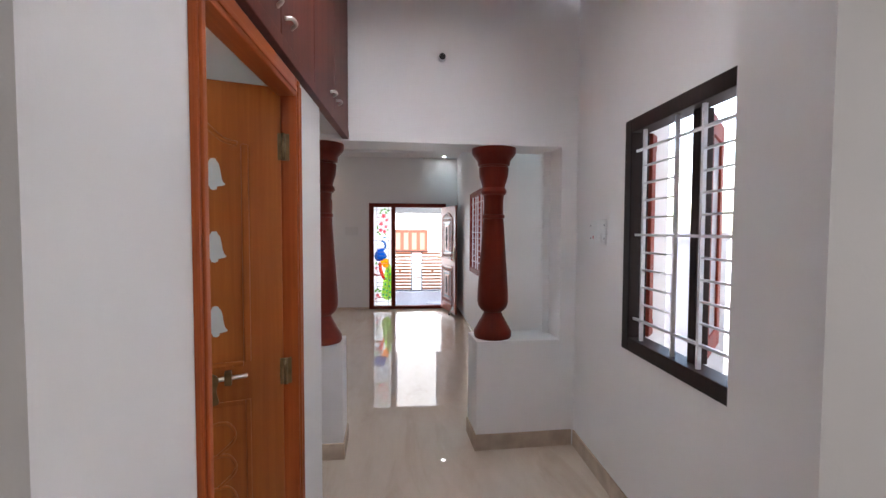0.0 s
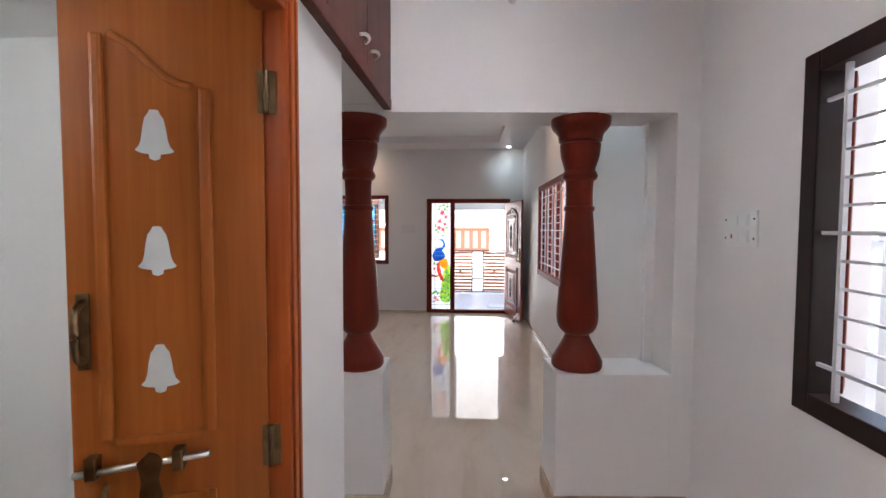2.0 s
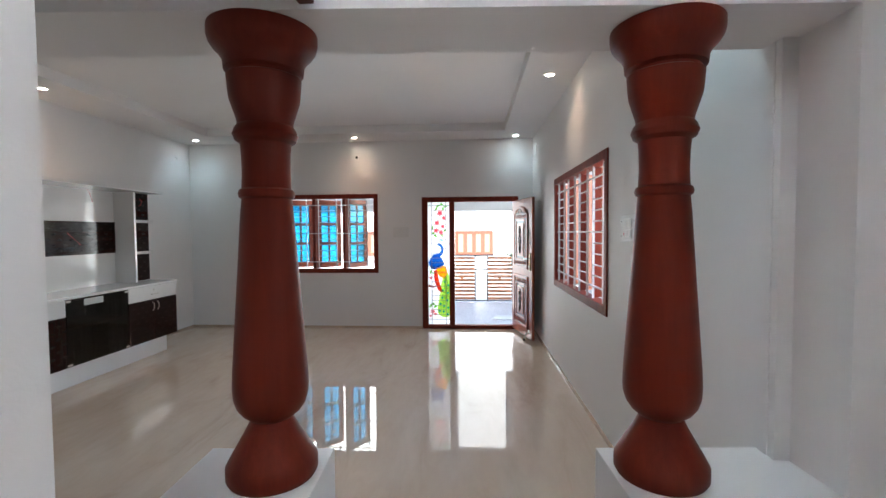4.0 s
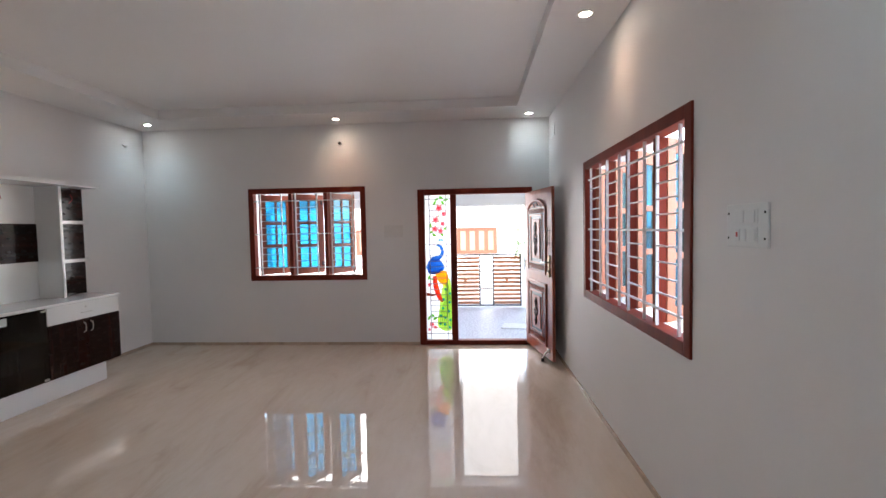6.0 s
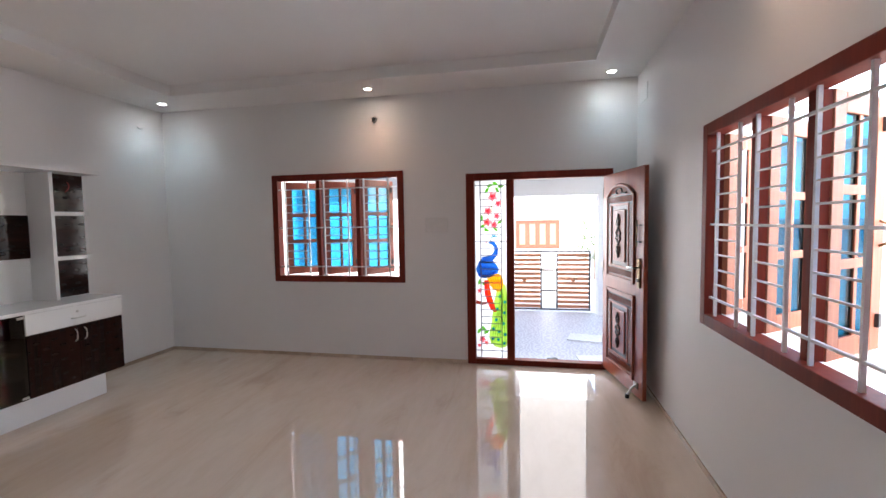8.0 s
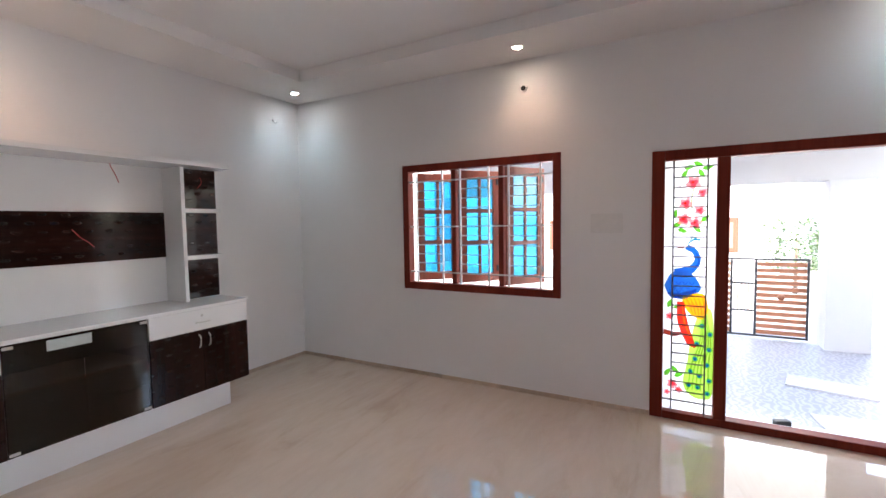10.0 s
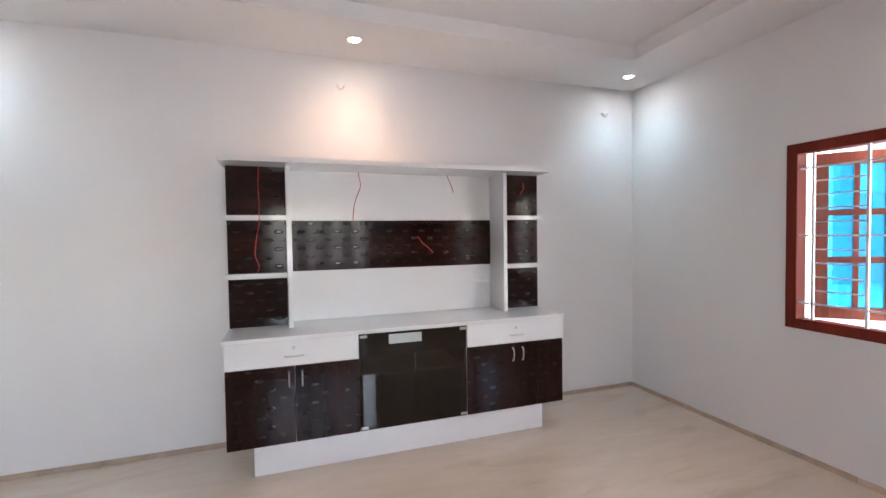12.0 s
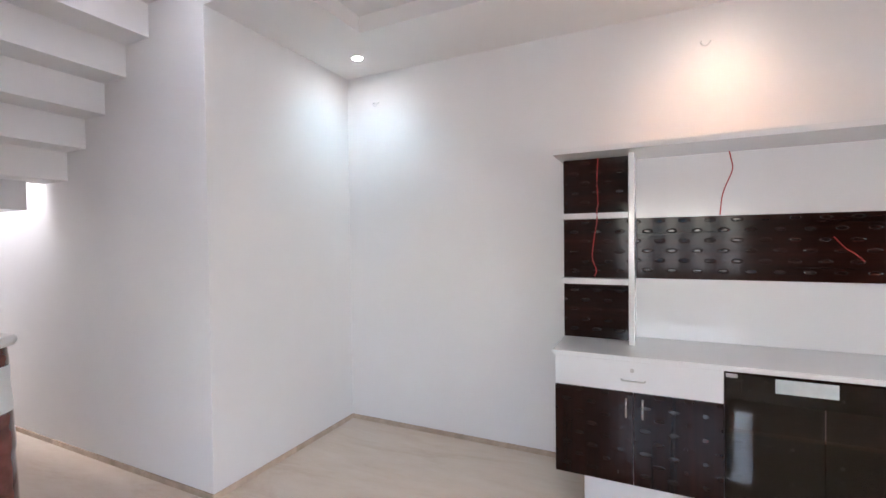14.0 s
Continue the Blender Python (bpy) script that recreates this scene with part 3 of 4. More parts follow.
rungs = [1.325 + (1.932 - 1.325) * k / 8 for k in range(1, 8)] + [0.12 + (1.325 - 0.12) * k / 16 for k in range(1, 16)]
for z in rungs:
    part("grill_rung", a_box(-0.217, 0.022, z - 0.005, -0.002, 0.028, z + 0.005), BAR_DARK, door)


def glass_paint(name, colour):
    return tinted(name, colour, 0.04, 0.55)


G_BLUE, G_CYAN = glass_paint("blue_glass_paint", (0.035, 0.24, 0.60)), glass_paint("cyan_glass_paint", (0.02, 0.38, 0.55))
G_GREEN, G_LIME = glass_paint("green_glass_paint", (0.22, 0.60, 0.10)), glass_paint("lime_glass_paint", (0.52, 0.72, 0.20))
G_YELLOW, G_RED = glass_paint("amber_glass_paint", (0.90, 0.50, 0.03)), glass_paint("red_glass_paint", (0.70, 0.08, 0.05))
G_PINK, G_BROWN = glass_paint("pink_glass_paint", (0.95, 0.42, 0.44)), glass_paint("brown_glass_paint", (0.40, 0.08, 0.05))


def smooth_outline(points, steps=5):
    return [(p.x, p.y) for p in curve_points([(x, z, 0) for x, z in points + points[:1]], steps)[:-1]]


def ribbon(points, widths):
    """The outline of a bent strip with changing width."""
    pts = curve_points([(x, z, 0) for x, z in points], 6)
    left, right = [], []
    for i, p in enumerate(pts):
        way = (pts[min(i + 1, len(pts) - 1)] - pts[max(i - 1, 0)]).normalized()
        f = i / (len(pts) - 1) * (len(widths) - 1)
        k = min(int(f), len(widths) - 2)
        wd = widths[k] + (widths[k + 1] - widths[k]) * (f - k)
        side = Vector((-way.y, way.x, 0)) * wd
        left.append((p.x + side.x, p.y + side.y)), right.append((p.x - side.x, p.y - side.y))
    return left + right[::-1]


def paint_shape(outline, material, layer=0, name="painted_shape"):
    y = 0.0485 - layer * 0.0012
    p = part(name, plate(outline, y - 0.001, y), material, pane)
    p.visible_shadow = False
    return p


G_DEEP, G_TEAL = glass_paint("deep_blue_glass_paint", (0.02, 0.13, 0.45)), glass_paint("teal_glass_paint", (0.03, 0.40, 0.45))
G_OLIVE, G_ORANGE = glass_paint("olive_glass_paint", (0.30, 0.45, 0.06)), glass_paint("orange_glass_paint", (0.92, 0.28, 0.03))
G_ROSE = glass_paint("deep_rose_glass_paint", (0.85, 0.16, 0.24))
# body, neck and head
paint_shape(smooth_outline([(-0.281, 1.02), (-0.23, 1.12), (-0.14, 1.15), (-0.06, 1.08), (-0.03, 1.0), (-0.09, 0.95), (-0.17, 0.93), (-0.235, 0.93)]), G_BLUE)
paint_shape(ribbon([(-0.20, 1.11), (-0.10, 1.15), (-0.055, 1.22), (-0.075, 1.29), (-0.13, 1.325)], [0.045, 0.030, 0.022, 0.020, 0.022]), G_BLUE, 1)
paint_shape(ribbon([(-0.255, 0.965), (-0.20, 0.945), (-0.13, 0.95), (-0.06, 1.0)], [0.008, 0.022, 0.026, 0.006]), G_DEEP, 1)
for k in range(3):
    for j in range(4 - k % 2):
        x, z = -0.225 + 0.045 * j + 0.02 * (k % 2), 1.045 - 0.032 * k
        paint_shape(ribbon([(x - 0.018, z + 0.012), (x, z - 0.012), (x + 0.018, z + 0.012)], [0.002, 0.004, 0.002]), G_DEEP, 2, "painted_feather")
paint_shape(ribbon([(-0.09, 1.145), (-0.047, 1.21), (-0.065, 1.28)], [0.003, 0.005, 0.003]), G_DEEP, 2)
for k in range(3):
    paint_shape(ribbon([(-0.12, 1.345), (-0.105 + 0.012 * k, 1.375), (-0.09 + 0.026 * k, 1.405 - 0.012 * k)], [0.002, 0.003, 0.009]), G_CYAN, 0, "painted_crest")
paint_shape(ribbon([(-0.15, 1.32), (-0.19, 1.315)], [0.010, 0.002]), G_BROWN)
paint_shape(disc_outline(-0.122, 1.33, 0.006, 0.006, 10), G_LIME, 2, "painted_eye")
# wing and red flank
paint_shape(smooth_outline([(-0.16, 0.93), (-0.06, 0.97), (0.0, 0.95), (0.02, 0.84), (-0.02, 0.77), (-0.09, 0.80), (-0.13, 0.85)]), G_YELLOW, 1)
for k in range(5):
    paint_shape(ribbon([(-0.13 + 0.028 * k, 0.935), (-0.10 + 0.024 * k, 0.87), (-0.08 + 0.02 * k, 0.80)], [0.002, 0.006, 0.002]), G_ORANGE, 2, "painted_feather")
paint_shape(ribbon([(-0.165, 0.90), (-0.15, 0.75), (-0.10, 0.60), (-0.06, 0.55)], [0.025, 0.035, 0.03, 0.01]), G_RED, 2)
paint_shape(ribbon([(-0.150, 0.86), (-0.135, 0.74), (-0.09, 0.62)], [0.004, 0.008, 0.004]), G_ORANGE, 3, "painted_feather")
# tail with barbs and eyes
paint_shape(smooth_outline([(-0.05, 0.80), (0.03, 0.86), (0.058, 0.70), (0.058, 0.22), (0.0, 0.15), (-0.09, 0.17), (-0.14, 0.26), (-0.11, 0.45), (-0.09, 0.62)]), G_LIME)
for k in range(6):
    x = -0.105 + 0.028 * k
    paint_shape(ribbon([(-0.02 + 0.006 * k, 0.80), (-0.03 + 0.014 * k, 0.60), (x * 0.8, 0.40), (x, 0.21)], [0.002, 0.005, 0.006, 0.003]), G_OLIVE, 1, "painted_feather")
for x, z in ((-0.02, 0.72), (0.035, 0.66), (-0.05, 0.58), (0.03, 0.54), (-0.06, 0.46), (0.02, 0.42), (-0.09, 0.36), (-0.03, 0.33), (0.035, 0.30), (-0.1, 0.25), (-0.04, 0.24), (0.025, 0.20)):
    paint_shape(disc_outline(x, z, 0.021, 0.023, 14), G_GREEN, 2, "painted_eye")
    paint_shape(disc_outline(x, z, 0.015, 0.016, 14), G_CYAN, 3, "painted_eye")
    paint_shape(disc_outline(x, z - 0.002, 0.007, 0.008, 10), G_DEEP, 4, "painted_eye")
# roses, each with outer petals, inner petals and a heart
for x, z, r in ((-0.09, 1.81, 0.046), (-0.03, 1.735, 0.034), (-0.14, 1.655, 0.042), (-0.045, 1.60, 0.034), (-0.15, 1.535, 0.044), (-0.075, 1.505, 0.040), (-0.24, 0.78, 0.026), (-0.215, 0.24, 0.034), (-0.17, 0.20, 0.026), (-0.25, 0.17, 0.020)):
    turns = [2 * math.pi * k / 25 for k in range(25)]
    paint_shape([(x + r * (1 + 0.2 * math.sin(5 * q + z * 9)) * math.cos(q), z + r * (1 + 0.2 * math.sin(5 * q + z * 9)) * math.sin(q)) for q in turns], G_PINK, 1, "painted_flower")
    paint_shape([(x + 0.6 * r * (1 + 0.25 * math.sin(3 * q + z * 7)) * math.cos(q), z + 0.6 * r * (1 + 0.25 * math.sin(3 * q + z * 7)) * math.sin(q)) for q in turns], G_ROSE, 2, "painted_flower")
    paint_shape(disc_outline(x - r * 0.1, z + r * 0.1, r * 0.24, r * 0.20, 12), G_RED, 3, "painted_flower")
for x, z, turn in ((-0.12, 1.93, 20), (-0.06, 1.95, -30), (0.0, 1.92, 10), (-0.15, 1.88, 60), (-0.04, 1.88, -60), (-0.21, 1.58, 80), (-0.19, 1.50, 30), (-0.16, 1.45, -20), (-0.06, 1.46, -50), (-0.01, 1.54, 40), (-0.24, 0.88, 70), (-0.18, 0.86, 20), (-0.25, 0.33, 60), (-0.20, 0.36, -40), (-0.17, 0.32, 30)):
    c, sn = math.cos(radians(turn)), math.sin(radians(turn))
    paint_shape([(x + c * u - sn * v, z + sn * u + c * v) for u, v in ((-0.038, 0), (-0.016, 0.017), (0.012, 0.016), (0.040, 0), (0.012, -0.016), (-0.016, -0.017))], G_GREEN, 0, "painted_leaf")
    paint_shape([(x + c * u - sn * v, z + sn * u + c * v) for u, v in ((-0.034, 0.0015), (0.034, 0.001), (0.034, -0.001), (-0.034, -0.0015))], G_OLIVE, 1, "painted_leaf")
paint_shape(ribbon([(-0.281, 0.655), (-0.20, 0.64), (-0.12, 0.66)], [0.02, 0.016, 0.008]), G_BROWN, 1)
paint_shape(ribbon([(-0.20, 1.80), (-0.14, 1.78), (-0.06, 1.86)], [0.002, 0.003, 0.002]), G_BROWN)
paint_shape(ribbon([(-0.06, 1.86), (-0.10, 1.70), (-0.09, 1.56)], [0.002, 0.004, 0.002]), G_OLIVE)

leaf_turn = math.degrees(math.atan2(9.01 - 9.885, 1.23 - 1.045))
leaf = thing("main_door_leaf", (1.045, 9.885, 0.012), "open carved mahogany door leaf with dark fluted panels", "door", turn=leaf_turn)
LW, LH, LT = 0.90, 1.972, 0.036
# local x from the hinge to the lock side; the carved face looks to local -y
part("slab", a_box(0, 0.0, 0, LW, LT, LH, bevel=0.004), M_DOOR, leaf)


def ring(bm, x0, z0, x1, z1, wd, y0, y1, bevel=0.004):
    box(bm, x0, y0, z0, x0 + wd, y1, z1, bevel=bevel), box(bm, x1 - wd, y0, z0, x1, y1, z1, bevel=bevel)
    box(bm, x0 + wd, y0, z0, x1 - wd, y1, z0 + wd, bevel=bevel), box(bm, x0 + wd, y0, z1 - wd, x1 - wd, y1, z1, bevel=bevel)
    return bm


def carved_panel(x0, z0, x1, z1, arch):
    top = z1 - (0.11 if arch else 0)
    bm = bmesh.new()
    box(bm, x0, -0.018, z0, x0 + 0.03, 0.0, top, bevel=0.006), box(bm, x1 - 0.03, -0.018, z0, x1, 0.0, top, bevel=0.006)
    box(bm, x0 + 0.03, -0.018, z0, x1 - 0.03, 0.0, z0 + 0.03, bevel=0.006)
    if arch:
        mid = (x0 + x1) / 2
        path = [(x0 + 0.015, -0.009, top), (x0 + 0.05, -0.009, top + 0.012), (x0 + 0.14, -0.009, top + 0.065), (mid, -0.009, top + 0.095), (x1 - 0.14, -0.009, top + 0.065), (x1 - 0.05, -0.009, top + 0.012), (x1 - 0.015, -0.009, top)]
        tube(curve_points(path, 6), 0.014, 8, bm)
    else:
        box(bm, x0 + 0.03, -0.018, top - 0.03, x1 - 0.03, 0.0, top, bevel=0.006)
    part("moulding", bm, M_DOOR, leaf)
    fx0, fx1, fz0, fz1 = x0 + 0.045, x1 - 0.045, z0 + 0.045, top - (0.005 if arch else 0.045)
    part("recess", a_box(fx0, -0.005, fz0, fx1, 0.0, fz1), M_DARKDOOR, leaf, "dark brown recessed panel")
    ribs = bmesh.new()
    n = 22
    for i in range(n):
        x = fx0 + 0.012 + (fx1 - fx0 - 0.024) * i / (n - 1)
        for za, zb in ((fz0 + 0.008, fz0 + 0.062), (fz1 - 0.062, fz1 - 0.008)):
            box(ribs, x - 0.005, -0.013, za, x + 0.005, -0.005, zb, bevel=0.002)
    m = int((fz1 - fz0 - 0.15) / 0.018)
    for i in range(m):
        z = fz0 + 0.08 + i * 0.018
        for xa, xb in ((fx0 + 0.006, fx0 + 0.050), (fx1 - 0.050, fx1 - 0.006)):
            box(ribs, xa, -0.013, z, xb, -0.005, z + 0.009, bevel=0.002)
    part("fluting", ribs, M_DOOR, leaf, "rows of small turned ribs")["kind"] = "stuff"
    part("inner_border", ring(bmesh.new(), fx0 + 0.06, fz0 + 0.072, fx1 - 0.06, fz1 - 0.072, 0.022, -0.016, -0.005), M_DOOR, leaf)
    cx, cz = (fx0 + fx1) / 2, (fz0 + fz1) / 2
    px0, px1, pz0, pz1 = fx0 + 0.13, fx1 - 0.13, fz0 + 0.13, fz1 - 0.13
    part("centre_panel", a_box(px0, -0.017, pz0, px1, -0.005, pz1, bevel=0.008), M_DOOR, leaf)
    orn = bmesh.new()
    hgt = (pz1 - pz0) * 0.42
    for s in (-1, 1):
        for t in (-1, 1):
            tube(curve_points([(cx, -0.022, cz + t * hgt), (cx + s * 0.035, -0.022, cz + t * hgt * 0.62), (cx + s * 0.008, -0.022, cz + t * hgt * 0.36), (cx + s * 0.052, -0.022, cz + t * hgt * 0.12), (cx + s * 0.02, -0.022, cz)], 5), 0.007, 6, orn)
    tube(curve_points([(cx, -0.022, cz - hgt), (cx, -0.024, cz), (cx, -0.022, cz + hgt)], 4), 0.005, 6, orn)
    part("carving", orn, M_DARKDOOR, leaf, "dark scrolled carving")
    if arch:
        orn = bmesh.new()
        for s in (-1, 1):
            tube(curve_points([(cx, -0.016, top + 0.062), (cx + s * 0.05, -0.016, top + 0.052), (cx + s * 0.07, -0.016, top + 0.026), (cx + s * 0.04, -0.016, top + 0.018), (cx + s * 0.12, -0.016, top + 0.010), (cx + s * 0.16, -0.016, top + 0.014)], 5), 0.008, 6, orn)
        part("crest_carving", orn, M_DARKDOOR, leaf, "dark scrolled crest carving")


carved_panel(0.115, 0.965, 0.735, 1.865, True)
carved_panel(0.115, 0.12, 0.735, 0.865, False)
lock = part("lock_plate", a_box(0.80, -0.014, 0.95, 0.85, 0.0, 1.20, bevel=0.004), M_BRASS, leaf, "antique brass lock plate")
lever = tube(curve_points([(0.825, -0.012, 1.12), (0.825, -0.05, 1.12), (0.80, -0.058, 1.12), (0.71, -0.055, 1.115)], 5), 0.009, 8)
part("lever_handle", lever, M_STEEL, lock, "bright lever handle")
part("key_knob", a_box(0.815, -0.03, 1.0, 0.838, -0.014, 1.03, bevel=0.005), M_STEEL, lock)
latch = part("latch_rod", tube([(0.79, -0.012, 1.30), (0.79, -0.012, 1.52)], 0.006, 6), M_BRASS, leaf, "slim brass latch rod")
for z in (1.34, 1.48):
    part("latch_arm", tube([(0.79, -0.012, z), (0.88, -0.014, z)], 0.005, 6), M_BLACK, latch)
stop = part("door_stop", tube(curve_points([(0.79, -0.008, 0.10), (0.77, -0.04, 0.06), (0.73, -0.055, -0.01)], 5), 0.010, 8), M_STEEL, leaf, "steel kick-down door stop")
part("stop_base", a_box(0.76, -0.016, 0.075, 0.82, 0.0, 0.125, bevel=0.005), M_STEEL, stop)
part("rubber_foot", a_box(0.715, -0.07, -0.037, 0.745, -0.04, 0.0, bevel=0.005), M_BLACK, stop, "black rubber foot")
for z in (0.25, 1.0, 1.75):
    part("hinge", tube([(-0.006, 0.0, z), (-0.006, 0.0, z + 0.1)], 0.008, 8), M_STEEL, leaf)


# ---- turned pillars ----
def pillar(x, label):
    p = thing("turned_pillar", (0, 0, 0), label, "pillar", "pillars between the rooms")
    p.matrix_basis = DINE @ BEAM @ pose(x, 0.140, 0.735)
    part("base", lathe([(0.1283, 0.0), (0.1349, 0.012), (0.1349, 0.045), (0.1254, 0.062), (0.1187, 0.075), (0.0931, 0.12), (0.0760, 0.15), (0.0655, 0.172), (0.0627, 0.182)], 40), M_PILLAR, p)
    part("shaft", lathe([(0.0627, 0.182), (0.0703, 0.188), (0.0855, 0.20), (0.1007, 0.222), (0.1092, 0.25), (0.1111, 0.28), (0.1092, 0.33), (0.0988, 0.48), (0.0864, 0.66), (0.0770, 0.80), (0.0722, 0.85)], 40), M_PILLAR, p)
    part("ring", lathe([(0.0722, 0.85), (0.0789, 0.855), (0.0817, 0.865), (0.0789, 0.876), (0.0712, 0.882)], 40), M_PILLAR, p)
    part("neck", lathe([(0.0712, 0.882), (0.0693, 0.93), (0.0703, 0.98), (0.0731, 1.015), (0.0874, 1.025), (0.0940, 1.042), (0.0874, 1.06), (0.0798, 1.07), (0.0817, 1.085)], 40), M_PILLAR, p)
    part("capital", lathe([(0.0817, 1.085), (0.0912, 1.115), (0.1007, 1.145), (0.1045, 1.18), (0.1064, 1.210), (0.0988, 1.214), (0.0988, 1.222), (0.1130, 1.228), (0.1159, 1.256), (0.1273, 1.275), (0.1425, 1.29), (0.1520, 1.305), (0.1558, 1.320), (0.1558, 1.345)], 40), M_PILLAR, p)
    for piece in p.children:
        piece.data.set_sharp_from_angle(angle=radians(32))
    return p


pillar(1.115, "dark red-brown varnished turned wooden pillar on a white pedestal")
pillar(-0.085, "dark red-brown varnished turned wooden pillar on a white pedestal")

# ---- prayer room door ----
pf = thing("door_2", (0.084, 0, 0), "orange teak door frame with moulded face", "door frame", kind="structure")
askew(pf)
for y0, y1 in ((PD[0], PD[0] + 0.042), (PD[1] - 0.066, PD[1])):
    part("jamb", a_box(-0.055, y0, FZ / 1.02, 0.016, y1, 2.075, bevel=0.006), M_TEAK, pf)
    part("bead", a_box(0.016, y0 + 0.008, 0.0, 0.024, y0 + 0.022, 2.064, bevel=0.003), M_TEAK, pf)
    part("bead", a_box(0.016, y1 - 0.022, 0.0, 0.022, y1 - 0.010, 2.05, bevel=0.003), M_TEAK, pf)
M_TEAK_Y = wood("orange_teak_head", (0.34, 0.058, 0.012), (0.52, 0.125, 0.030), "Y", 0.36, 60.0, 0.1, spec=0.35)
part("head", a_box(-0.055, PD[0] + 0.042, 2.003, 0.016, PD[1] - 0.066, 2.075, bevel=0.006), M_TEAK_Y, pf)
part("bead", a_box(0.016, PD[0] + 0.042, 2.018, 0.022, PD[1] - 0.066, 2.034, bevel=0.003), M_TEAK_Y, pf)

M_BELL = plain("pale_bell_inlay", (0.74, 0.78, 0.80), 0.35, spread=0.05)


def bell(cx, cz):
    half = [(0.0, 0.055), (0.010, 0.054), (0.014, 0.046), (0.022, 0.036), (0.027, 0.015), (0.031, -0.012), (0.036, -0.026), (0.046, -0.036), (0.036, -0.041), (0.014, -0.044), (0.012, -0.054), (0.0, -0.058)]
    return [(cx + 0.85 * x, cz + z) for x, z in half] + [(cx - 0.85 * x, cz + z) for x, z in half[-2:0:-1]]


def flipped(bm):
    for v in bm.verts:
        v.co.y = -v.co.y
    return bm


def prayer_leaf(at, turn, label, hardware):
    """Local x from the hinge to the free edge; the moulded face looks to local -y."""
    lf = thing("prayer_door_leaf", at, label, "door", "pair of prayer room door leaves", turn=turn)
    askew(lf)
    w, h = 0.405, 2.02
    part("slab", flipped(a_box(0, 0, 0, w, 0.032, h, bevel=0.003)), M_VENEER, lf)
    bm = bmesh.new()
    box(bm, 0.112, -0.011, 1.00, 0.138, 0.004, 1.80, bevel=0.008)
    box(bm, 0.322, -0.011, 1.00, 0.348, 0.004, 1.90, bevel=0.008)
    tube(curve_points([(0.15, -0.001, 1.80), (0.20, -0.001, 1.815), (0.26, -0.001, 1.87), (0.31, -0.001, 1.90)], 5), 0.009, 8, bm)
    box(bm, 0.138, -0.009, 0.985, 0.322, 0.004, 1.005, bevel=0.006)
    part("moulding", flipped(bm), M_VENEER, lf)
    bm = bmesh.new()
    ring(bm, 0.115, 0.14, 0.345, 0.86, 0.018, -0.008, 0.0)
    for k in range(4):
        tube(curve_points([(0.23, -0.003, 0.30 + 0.12 * k), (0.17, -0.004, 0.36 + 0.12 * k), (0.20, -0.004, 0.42 + 0.12 * k), (0.28, -0.004, 0.40 + 0.12 * k), (0.26, -0.003, 0.34 + 0.12 * k)], 5), 0.006, 6, bm)
    part("lower_moulding", flipped(bm), M_VENEER, lf)
    for z in (1.688, 1.428, 1.158):
        part("bell_inlay", flipped(plate(bell(0.228, z), -0.003, 0.001)), M_BELL, lf, "pale bell-shaped cut-out")
    for z in (0.90, 1.75):
        hg = part("hinge", flipped(a_box(-0.03, -0.006, z, 0.012, 0.0, z + 0.10, bevel=0.002)), M_BRASS, lf, "antique brass butt hinge")
        part("knuckle", flipped(tube([(-0.008, -0.009, z), (-0.008, -0.009, z + 0.10)], 0.007, 8)), M_BRASS, hg)
    if hardware:
        hd = part("pull_handle", flipped(boxes((0.362, -0.006, 1.165, 0.388, 0.0, 1.335), bevel=0.004)), M_BRASS, lf, "antique brass pull handle")
        part("grip", flipped(tube(curve_points([(0.375, -0.006, 1.185), (0.375, -0.035, 1.20), (0.375, -0.040, 1.25), (0.375, -0.035, 1.30), (0.375, -0.006, 1.315)], 5), 0.008, 8)), M_BRASS, hd)
        ba = part("aldrop", flipped(tube([(0.395, -0.022, 0.938), (0.125, -0.022, 0.955)], 0.008, 8)), M_STEEL, lf, "steel rod aldrop bolt")
        for x in (0.36, 0.19):
            part("bracket", flipped(a_box(x - 0.012, -0.032, 0.925, x + 0.012, 0.0, 0.975, bevel=0.004)), M_BRASS, ba)
        part("hasp", flipped(plate(smooth_outline([(0.27, 0.955), (0.245, 0.975), (0.22, 0.955), (0.228, 0.91), (0.222, 0.865), (0.265, 0.865), (0.262, 0.91)], 4), -0.034, -0.028)), M_BRASS, ba, "ornate antique brass hasp")
        part("staple", flipped(tube(curve_points([(0.34, -0.002, 0.90), (0.34, -0.02, 0.88), (0.345, -0.02, 0.86), (0.335, -0.002, 0.85)], 4), 0.005, 6)), M_BRASS, ba)
    return lf


prayer_leaf((0.044, 2.948, 0.012), math.degrees(math.atan2(-0.138, -0.389)), "open tan veneered door leaf with pale bell inlays", True)
mirror_leaf = prayer_leaf((-0.05, 2.225, 0.012), 190, "open tan veneered door leaf behind its jamb", False)

# unseen tube added to give the prayer room its cool light
tl = thing("tube_light", (-0.85, 1.92, 1.92), "slim white tube light added unseen to brighten the prayer room, lit", "tube light")
askew(tl)
part("batten", a_box(-0.5, 0.0, 0.0, 0.5, 0.03, 0.05, bevel=0.004), M_WHITE, tl)
part("tube", tube([(-0.48, 0.045, 0.025), (0.48, 0.045, 0.025)], 0.013, 10), glowing("tube_glow", (0.80, 0.93, 1.0), 2.0), tl, "glowing tube")

